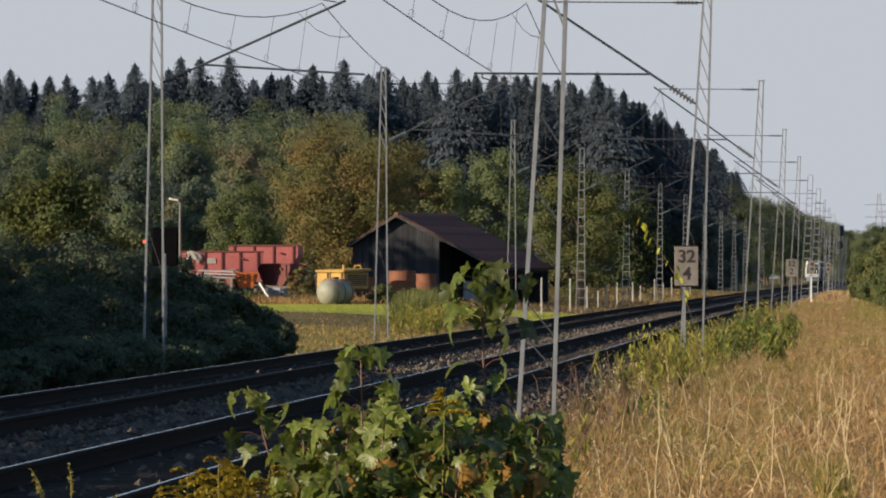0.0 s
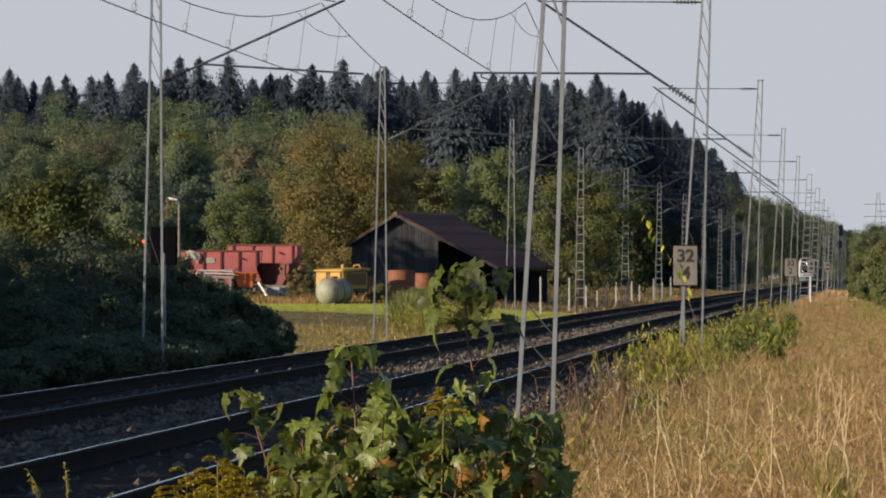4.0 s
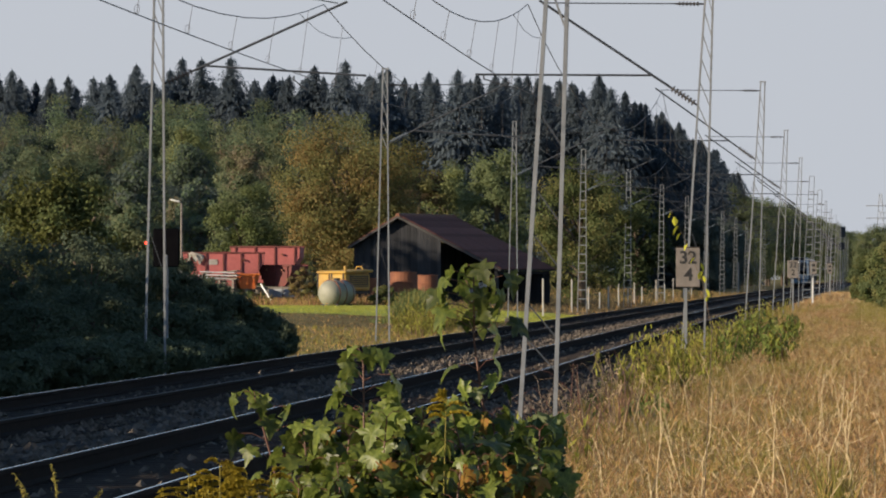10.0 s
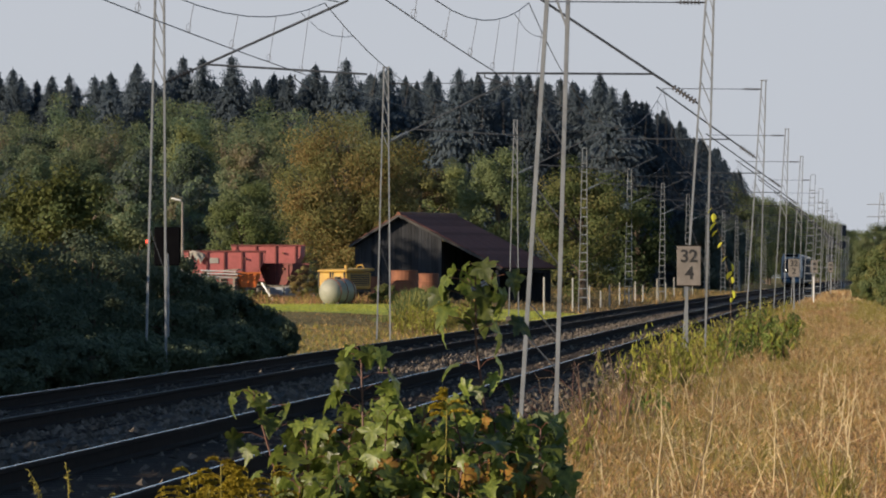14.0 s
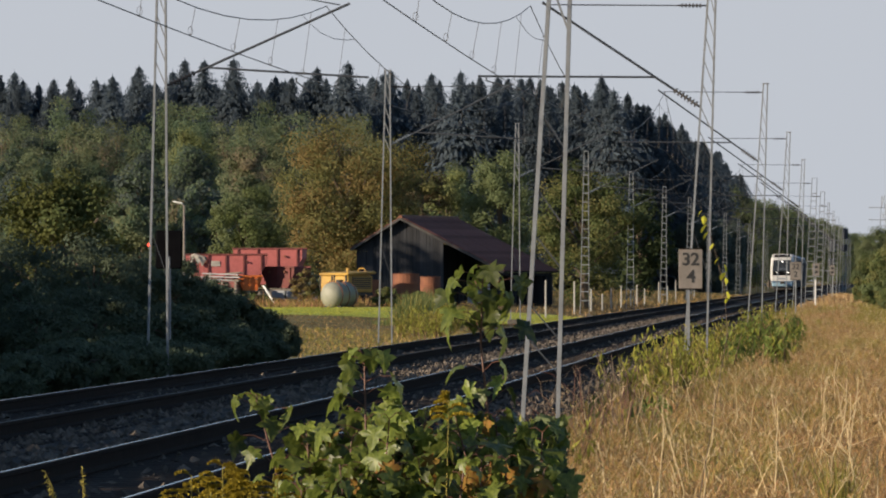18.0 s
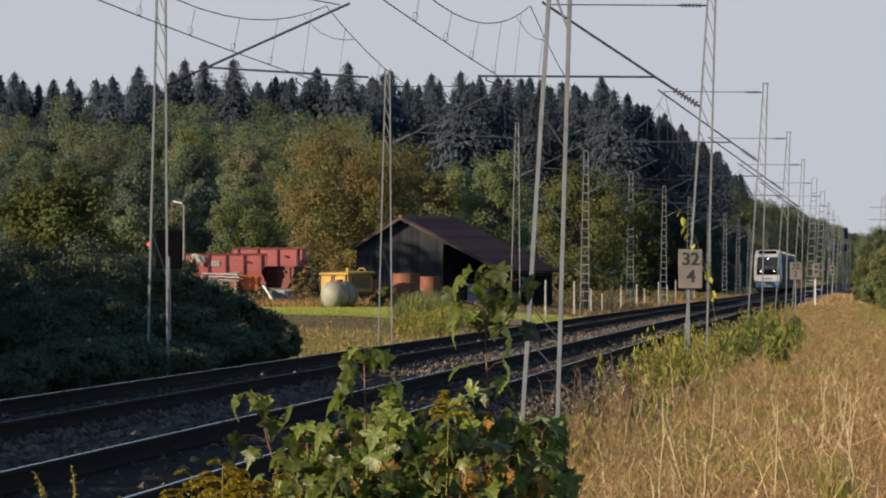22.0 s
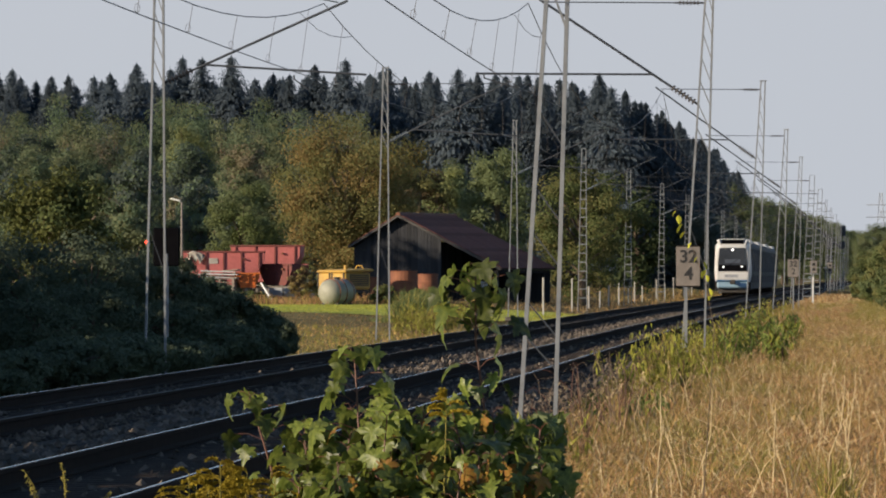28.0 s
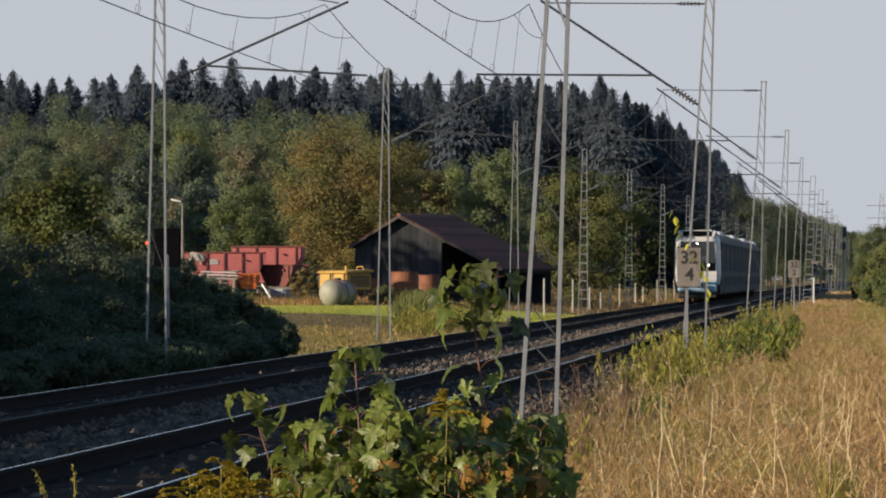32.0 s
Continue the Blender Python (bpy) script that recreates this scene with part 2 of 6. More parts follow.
# ---- ground ----
def ground_z(x, y):
    """Level turf, a ditch-free formation under the tracks, and a bank rising slowly on the right."""
    z = -0.42
    z += 0.30 * min(1.0, max(0.0, (y - 150) / 300.0)) * (1.0 if x - bend(y) > -4 else 0.0) * min(1.0, max(0.0, (x - bend(y) + 4.0) / 2.0))
    z += 0.45 * min(1.0, max(0.0, (-12.5 - x) / 8.0)) * min(1.0, max(0.0, (y - 200) / 150.0))
    return z


def build_ground():
    ys = [-4200, -600, -100, 0] + list(range(20, 400, 8)) + list(range(400, 1000, 30)) + [1000, 1300, 1700, 2300, 3000, 4200]
    xs = [-4200, -900, -300, -120, -80, -60, -45, -35, -28, -24, -20.5, -18, -16, -14, -12.5, -11, -9, -7, -5, -4, -3, -2, -1, 0, 1, 2, 3, 5, 8, 14, 30, 90, 300, 900, 4200]
    verts, faces = [], []
    for y in ys:
        for x in xs:
            verts.append((x, y, ground_z(x, y) + 0.05 * noise.noise((x * 0.3, y * 0.07, 0)) * (1 if abs(x) < 100 else 0)))
    w = len(xs)
    for j in range(len(ys) - 1):
        for i in range(w - 1):
            faces.append((j * w + i, j * w + i + 1, (j + 1) * w + i + 1, (j + 1) * w + i))
    part("ground", Shape().add(verts, faces), GROUND, label="dry turf and earth stretching to the horizon", kind="structure", smooth=True)


build_ground()


def build_track(cx, name, label):
    tr = thing(name, label, "railway track", kind="structure")
    ys = list(range(-40, 60, 20)) + list(range(60, 420, 6)) + list(range(420, 1500, 30)) + list(range(1500, 3300, 150))
    prof = [(-2.3, -0.50), (-1.75, -0.24), (-1.3, -0.19), (-0.4, -0.20), (0.4, -0.20), (1.3, -0.19), (1.75, -0.24), (2.3, -0.50)]
    verts, faces = [], []
    for y in ys:
        for u, z in prof:
            verts.append((cx + bend(y) + u + 0.06 * noise.noise((u * 3, y * 0.5, cx)), y, z + 0.035 * noise.noise((u * 2, y * 0.9, 7 + cx))))
    for j in range(len(ys) - 1):
        for i in range(7):
            faces.append((j * 8 + i, j * 8 + i + 1, j * 8 + 9 + i, j * 8 + 8 + i))
    part("ballast_bed", Shape().add(verts, faces), BALLAST, tr, "grey-brown ballast gravel bed", smooth=True)
    # rails: foot, web and head, the running surface polished
    for s in (-0.7525, 0.7525):
        rail = Shape()
        prof = [(-0.065, -0.16), (0.065, -0.16), (0.065, -0.145), (0.012, -0.125), (0.012, -0.045), (0.036, -0.035), (0.036, -0.008), (0.030, -0.002), (0.013, 0.0), (-0.013, 0.0), (-0.030, -0.002), (-0.036, -0.008), (-0.036, -0.035), (-0.012, -0.045), (-0.012, -0.125), (-0.065, -0.145)]
        k = len(prof)
        v, body, head = [], [], []
        for y in ys:
            v += [(cx + bend(y) + s + u, y, z) for u, z in prof]
        for j in range(len(ys) - 1):
            for i in range(k):
                f = (j * k + i, j * k + (i + 1) % k, (j + 1) * k + (i + 1) % k, (j + 1) * k + i)
                (head if i == 8 else body).append(f)
        rail.add(v, body, 0)
        rail.f += head
        rail.s += [1] * len(head)
        dull = s > 0 and cx == FAR_X
        part("rail", rail, [RUST, DULLHEAD if dull else RAILTOP], tr, "rusty steel rail with a dull brown head" if dull else "rusty steel rail with a polished head")
    # sleepers
    one = Shape().box((0, 0, -0.235), (2.5, 0.26, 0.14), bevel=0.02).mesh("sleeper", SLEEPER)
    for i in range(150):
        y = 48 + i * 0.62
        part("sleeper", one, None, tr, m=pose(cx + bend(y), y, 0, 0, 0, rnd.uniform(-0.6, 0.6)))
    rest = Shape()
    for i in range(840):
        y = (141 + i * 0.62) if i < 700 else (48 - (i - 699) * 0.62)
        rest.box((cx + bend(y), y, -0.235), (2.5, 0.26, 0.14))
    part("sleeper_row", rest, SLEEPER, tr, "dark timber sleepers", kind="stuff")
    return tr


build_track(NEAR_X, "railway_track", "railway track on dark ballast with shiny rail heads")
build_track(FAR_X, "railway_track", "railway track with dark timber sleepers beside a dark bank")


def ballast_stones():
    n = 42000
    y = 46 + 330 * rng.random(n) ** 1.3
    x = NEAR_X - 1.8 + rng.uniform(-4.1, 4.1, n) + np.array([bend(a) for a in y])
    keep = np.ones(n, bool)
    for c in (NEAR_X, FAR_X):
        keep &= np.abs(np.abs(x - c) - 0.7525) > 0.09
    inside = np.minimum(np.abs(x - NEAR_X), np.abs(x - FAR_X)) < 0.75
    keep &= ~inside | (rng.random(n) < 0.25)
    x, y = x[keep], y[keep]
    n = len(x)
    u = np.minimum(np.abs(x - NEAR_X), np.abs(x - FAR_X))
    z = np.where(u < 1.3, -0.19, np.where(u < 1.75, -0.21, -0.24 - (u - 1.75) * 0.47)) + rng.uniform(0, 0.035, n)
    r = rng.uniform(0.025, 0.06, n)[:, None]
    c = np.stack([x, y, z], 1)
    o = np.array([(1, 0, 0), (-1, 0, 0), (0, 1, 0), (0, -1, 0), (0, 0, 0.9), (0, 0, -0.9)])
    p = (c[:, None, :] + o[None] * r[:, None, :] * rng.uniform(0.6, 1.3, (n, 6, 1)) + rng.normal(0, 0.008, (n, 6, 3))).reshape(-1, 3)
    t = [(0, 2, 4), (2, 1, 4), (1, 3, 4), (3, 0, 4)]
    f = [(a + 6 * i, b + 6 * i, d + 6 * i) for i in range(n) for a, b, d in t]
    part("ballast_stones", Shape().add(p, f), STONE, label="loose grey and brown ballast stones beside the rails", kind="stuff")


ballast_stones()


# ---- overhead line: masts ----
def build_mast(side, height, ladder, label, foot, tie, reg, base=0.385, taper=0.041, hang=0.0, pale=False, low_braces=(2.25,), drop=0.8):
    """A tapered two-legged lattice mast with its bracket. side -1: the bracket reaches to -x, +1: to +x."""
    t = thing("catenary_mast", label, "catenary mast", group="masts along the railway")
    lean = 0.33 if side < 0 else 0.07

    def leg_x(s, z):
        f = z / 7.2
        return lean * f + s * max(0.06, base - taper * z) / 2

    for s in (-1, 1):
        # a channel section, its flanges to the outside
        sec = [(0, -0.065), (0, 0.065), (0.036, 0.065), (0.036, 0.055), (0.010, 0.055), (0.010, -0.055), (0.036, -0.055), (0.036, -0.065)]
        zs = (-0.55, 2.4, 4.8, height)
        v = [(leg_x(s, z) + s * (u - 0.01), w, z) for z in zs for u, w in sec]
        f = [(j * 8 + i, j * 8 + (i + 1) % 8, j * 8 + 8 + (i + 1) % 8, j * 8 + 8 + i) for j in range(3) for i in range(8)]
        shp = Shape().add(v, f + [tuple(range(24, 32))])
        part("leg", shp, GALV, t, "galvanised steel channel")
    z, k = 0.25, 0
    step = 0.42
    while z + step < height - 0.1:
        if ladder:
            part("rung", Shape().box(((leg_x(-1, z) + leg_x(1, z)) / 2, 0, z), (leg_x(1, z) - leg_x(-1, z), 0.10, 0.045)), GALV, t)
        elif z > (3.2 if side < 0 else 4.6):
            a, b = (leg_x(-1, z + step), -0.05, z + step), (leg_x(1, z), -0.05, z)
            part("brace", Shape().tube(a, b, 0.014, sides=4), GALV, t)
        z += step
        k += 1
    if not ladder:
        for z in low_braces:
            part("brace", Shape().tube((leg_x(-1, z), -0.05, z), (leg_x(1, z - drop), -0.05, z - drop), 0.008, sides=4), DARKSTEEL, t, "thin dark brace")
    part("cap_plate", Shape().box((lean * height / 7.2, 0, height), (0.20, 0.16, 0.03)), GALV, t)
    part("foundation", Shape().box((0, 0, -0.62), (0.6, 0.5, 0.5), bevel=0.03), CONCRETE, t, "concrete foundation block")
    s = side
    reach = 2.65 if s < 0 else 3.35
    mx = leg_x(s, 4.5)
    a, b = Vector((mx, 0, foot)), Vector((s * reach, 0, tie))
    d = (b - a).normalized()
    ins_end = a + d * 0.62
    part("strut_tube", Shape().tube(ins_end, b + d * 0.12, 0.023, sides=8), DARKSTEEL, t, "slanting bracket tube")
    ins = Shape().tube(a, ins_end, 0.02, sides=8)
    for i in range(7):
        p = a + d * (0.10 + i * 0.072)
        ins.tube(p, p + d * 0.035, 0.062, 0.048, sides=10)
    part("strut_insulator", ins, GLASSINS if pale else PORCELAIN, t, "ribbed insulator")
    tx = leg_x(s, tie)
    c, e = Vector((tx, 0, tie + hang)), Vector((s * (reach - 0.06), 0, tie + 0.02))
    dt = (e - c).normalized()
    part("top_tie", Shape().tube(c + dt * 0.55, e, 0.011, sides=6), DARKSTEEL, t, "thin top tie rod")
    ins = Shape().tube(c, c + dt * 0.55, 0.016, sides=8)
    for i in range(6):
        p = c + dt * (0.12 + 0.065 * i)
        ins.tube(p, p + dt * 0.03, 0.042, 0.032, sides=8)
    part("tie_insulator", ins, PORCELAIN, t, "ribbed insulator")
    f = ((reg if s < 0 else reg + 0.2) - a.z) / (b.z - a.z)
    r0 = a + (b - a) * f
    r1 = Vector((s * (reach + (1.25 if s < 0 else 0.45)), 0, reg + 0.02))
    part("registration_arm", Shape().tube(r0, r1, 0.02, sides=7), DARKSTEEL, t, "level registration tube")
    q = Vector((r1.x - s * 0.15, 0, reg))
    w = Vector((s * reach + (-0.5 if s < 0 else -0.6), 0, reg - 0.24))
    if s > 0:
        q = Vector((r1.x - 1.3, 0, reg))
    arm = Shape().tube(q + Vector((0, 0, 0.02)), q - Vector((0, 0, 0.07)), 0.014, sides=6).tube(q - Vector((0, 0, 0.06)), w, 0.013, sides=6)
    part("steady_arm", arm, DARKSTEEL, t, "light arm that holds the contact wire")
    return t


MAST_Y = [78.0, 157.0, 250.0, 333.0, 410.0, 489.0, 567.0, 645.0, 722.0, 800.0, 878.0, 956.0, 1034.0, 1112.0, 1190.0, 1268.0]
mast_a = build_mast(-1, 7.2, False, "grey lattice mast standing in the dry grass", 4.45, 6.28, 5.0, 0.302, 0.034, low_braces=(0.85, 1.15, 1.78, 2.18, 2.85), drop=0.30)
mast_a.matrix_basis = pose(-2.80, MAST_Y[0], 0)
mast_b = build_mast(-1, 7.2, False, "grey lattice mast with a bracket over the near track", 4.45, 6.28, 5.0)
mast_b.matrix_basis = pose(-2.84, MAST_Y[1], 0)
mast_c = build_mast(-1, 6.95, False, "grey lattice mast with a bracket over the near track", 4.73, 6.70, 5.27)
mast_c.matrix_basis = pose(-2.84, MAST_Y[2], 0)
for y in MAST_Y[3:5]:
    copy_thing(mast_c, pose(-2.82 + bend(y), y, 0, 0, 0, rnd.uniform(-2, 2)))
mast_g = build_mast(-1, 7.0, True, "grey ladder-braced mast beside the near track", 4.73, 6.70, 5.27, 0.46, 0.03)
mast_g.matrix_basis = pose(-2.82 + bend(MAST_Y[5]), MAST_Y[5], 0)
for k, y in enumerate(MAST_Y[6:]):
    copy_thing(mast_g if k in (0, 3, 6) else mast_c, pose(-2.82 + bend(y), y, 0, 0, 0, rnd.uniform(-2, 2)))
mast_d = build_mast(1, 7.15, False, "slim grey lattice mast beside the far track", 4.85, 6.28, 4.98, 0.342, 0.0315, 0.6)
mast_d.matrix_basis = pose(-12.5, 157.0, 0)
mast_e = build_mast(1, 7.1, False, "slim grey lattice mast beside the far track", 5.05, 6.65, 5.2, 0.342, 0.034, 0.0, True)
mast_e.matrix_basis = pose(-12.85, 240.0, 0)
copy_thing(mast_e, pose(-12.87, 333.0, 0.2))
mast_f = build_mast(1, 7.25, True, "grey ladder-braced mast beside the far track", 5.3, 6.8, 5.4, 0.40, 0.03, 0.0, True)
mast_f.matrix_basis = pose(-12.6, 410.0, 0.1)
for y in MAST_Y[5:14]:
    copy_thing(mast_f, pose(-12.8 + bend(y), y, 0.1))


# ---- overhead line: wires ----
def build_wires(cx, supports, stag, sag0, high, low_z, label):
    """high and low_z: heights of the carrying and the contact wire at the first three supports and at the rest."""
    t = thing("overhead_line", label, "overhead line")
    far_drop, all_m, all_c = Shape(), [], []
    for k in range(len(supports) - 1):
        y0, y1 = supports[k], supports[k + 1]
        s0, s1 = stag[k % 2], stag[(k + 1) % 2]
        sag = sag0 * ((y1 - y0) / 80.0) ** 2
        h0, h1 = high[k > 2], high[k > 1]
        c0, c1 = low_z[min(2, max(0, k - 1))], low_z[min(2, k)]
        n = 14

        def mz(f):
            return h0 + (h1 - h0) * f - 4 * sag * f * (1 - f)

        pm = [(cx + bend(y0 + (y1 - y0) * i / n) + 0.75 * (s0 + (s1 - s0) * i / n), y0 + (y1 - y0) * i / n, mz(i / n)) for i in range(n + 1)]
        pc = [(cx + bend(y0 + (y1 - y0) * i / n) + s0 + (s1 - s0) * i / n, y0 + (y1 - y0) * i / n, c0 + (c1 - c0) * i / n - 0.24 * (i / n) * (1 - i / n)) for i in range(n + 1)]
        all_m += pm[:-1]
        all_c += pc[:-1]
        for j in range(1, 9):
            f = (j - 0.5) / 8
            y = y0 + (y1 - y0) * f
            top = (cx + bend(y) + 0.75 * (s0 + (s1 - s0) * f), y, mz(f))
            low = (cx + bend(y) + s0 + (s1 - s0) * f, y, c0 + (c1 - c0) * f - 0.24 * f * (1 - f))
            if k < 5:
                sh = Shape().tube(top, low, 0.0052, sides=4)
                ring = [(low[0] + 0.035 * math.sin(a), y, low[2] + 0.07 + 0.06 * math.cos(a)) for a in np.linspace(0, 6.28, 9)]
                sh.path(ring, 0.0035, 4)
                part("dropper", sh, WIRE, t)
            elif k < 12:
                far_drop.tube(top, low, 0.004, sides=3)
    # stitch wires round the supports
    my, mx, mh = (np.array([p[i] for p in all_m]) for i in (1, 0, 2))
    for y1 in supports[1:7]:
        top = float(np.interp(y1, my, mh))
        run = [(-8, None), (-5.5, 0.46), (-2, 0.53), (2, 0.53), (5.5, 0.46), (8, None)]
        pts = [(float(np.interp(y1 + a, my, mx)), y1 + a, float(np.interp(y1 + a, my, mh)) if dz is None else top - dz) for a, dz in run]
        part("stitch_wire", Shape().path(pts, 0.006, 4), WIRE, t)
    part("messenger_wire", Shape().path(all_m, 0.0085, 5), WIRE, t, "sagging carrying wire")
    part("contact_wire", Shape().path(all_c, 0.0085, 5), WIRE, t, "taut contact wire")
    part("dropper_wire", far_drop, WIRE, t, "thin dropper wire", kind="stuff")


build_wires(NEAR_X, [0.0] + MAST_Y, (-0.57, -0.03), 1.22, (6.28, 6.70), (4.74, 4.76, 5.05), "sagging carrying wire, droppers and contact wire above the near track")
build_wires(FAR_X, [-10.0, 77.0, 157.0, 240.0] + MAST_Y[3:14], (-0.65, 0.2), 1.12, (6.28, 6.68), (4.72, 4.93, 5.05), "overhead wires with droppers above the far track")


# ---- plants ----
def crown(shape, centre, size, clumps, per, leaf, r, slots=(0,), hollow=0.35, flat=0.0):
    """A crown of leaf clumps in an ellipsoid; clumps sit near its surface and stick out unevenly."""
    c = unit(clumps, r)
    if flat:
        c[:, 2] = np.maximum(c[:, 2], -flat)
    rad = (hollow + (1 - hollow) * r.random(clumps) ** 0.5)[:, None] * r.uniform(0.82, 1.13, (clumps, 1))
    c = np.asarray(centre) + c * rad * np.asarray(size)
    cr = (np.mean(size) * 0.27) * r.uniform(0.6, 1.25, clumps)
    for s in slots:
        idx = np.where(r.integers(0, len(slots), clumps) == slots.index(s))[0]
        if not len(idx):
            continue
        k = np.repeat(idx, per)
        d = unit(len(k), r) * (r.random(len(k)) ** 0.45)[:, None]
        p = c[k] + d * cr[k][:, None] * np.array([1.1, 1.1, 0.8])
        out = (p - np.asarray(centre)) / np.asarray(size)
        nrm = unit(len(k), r) * 0.75 + d * 0.8 + out * 0.5 + np.array([0, 0, 0.15])
        lw = leaf * r.uniform(0.6, 1.3, len(k))
        shape.cards(p, nrm, unit(len(k), r), lw * 0.8, lw * 1.25, s)
    return c


def broadleaf(label, height, width, mats, r, leaf=0.4, clumps=60, per=45, trunk_r=0.16, base=0.22, name="tree", depth=None, hollow=0.35):
    t = thing(name, label, "tree")
    sh = Shape()
    cz, hz = height * (1 + base) / 2, height * (1 - base) / 2
    cs = crown(sh, (0, 0, cz), (width / 2, (depth or width) / 2, hz), clumps, per, leaf, r, tuple(range(len(mats))), hollow)
    part("crown", sh, mats, t)
    tr = Shape().path([(0, 0, -0.3), (0.05, 0, height * 0.3), (-0.05, 0.05, height * 0.6), (0, 0, height * 0.85)], [trunk_r * 1.3, trunk_r, trunk_r * 0.6, trunk_r * 0.15], 8)
    for p in cs[::6]:
        z = min(height * 0.7, max(height * 0.2, p[2] * 0.6))
        tr.path([(0, 0, z), (p[0] * 0.5, p[1] * 0.5, (z + p[2]) / 2 + 0.1), tuple(p)], [trunk_r * 0.45, trunk_r * 0.25, 0.02], 5)
    part("trunk", tr, BARK, t, "brown bark trunk with limbs")
    return t


def spruce(height, r, label, coef=7.0, widest=3.6):
    """A spruce in whorls of drooping branches, each a row of small needle sprays; ragged and a little lopsided."""
    t = thing("spruce", label, "tree", group="spruces of the forest edge")
    part("trunk", Shape().path([(0, 0, -0.5), (0, 0, height * 0.5), (0, 0, height * 0.98)], [0.28, 0.16, 0.02], 6), BARK, t)
    sh = Shape()
    z, a0 = height * 0.1, r.uniform(0, 6.28)
    while z < height - 0.25:
        f = 1 - z / height
        reach = min(widest, 0.12 + coef * f ** 0.85) * r.uniform(0.72, 1.12)
        n = max(6, int(8 + 22 * f))
        a = r.random() * 6.28 + np.arange(n) * 6.283 / n + r.normal(0, 0.3, n)
        rr = reach * r.uniform(0.5, 1.18, n) * (1 + 0.18 * np.cos(a - a0))
        drop = r.uniform(0.12, 0.42, n)
        for j in range(6):
            g = (j + 0.6) / 6
            side = r.normal(0, 0.10, n) * rr
            x, y = np.cos(a) * rr * g - np.sin(a) * side, np.sin(a) * rr * g + np.cos(a) * side
            zz = z - rr * g * drop + rr * g * g * 0.10 + r.normal(0, 0.06, n)
            up = np.stack([np.cos(a), np.sin(a), np.full(n, -0.4)], 1) + r.normal(0, 0.25, (n, 3))
            nrm = np.stack([np.cos(a) * 0.7, np.sin(a) * 0.7, np.full(n, 0.6)], 1) + r.normal(0, 0.35, (n, 3))
            sh.cards(np.stack([x, y, zz], 1), nrm, up, np.maximum(0.15, rr * 0.13 * (1.15 - g * 0.6)), np.maximum(0.24, rr * 0.26))
            sh.cards(np.stack([x, y, zz - 0.14], 1), np.stack([np.cos(a), np.sin(a), np.full(n, 0.2)], 1) + r.normal(0, 0.5, (n, 3)), up * np.array([0.6, 0.6, 1.0]) - np.array([0, 0, 0.7]), np.maximum(0.09, rr * 0.08), np.maximum(0.2, rr * 0.14))
        z += 0.15 + 0.24 * f * r.uniform(0.6, 1.1)
    sh.cards([(0, 0, height - 0.2), (0, 0, height - 0.2)], [(0, -1, 0), (1, 0, 0)], [(0, 0, 1), (0, 0, 1)], 0.14, 0.75)
    part("crown", sh, SPRUCE, t, "drooping needle branches in hazy blue-green")
    return t


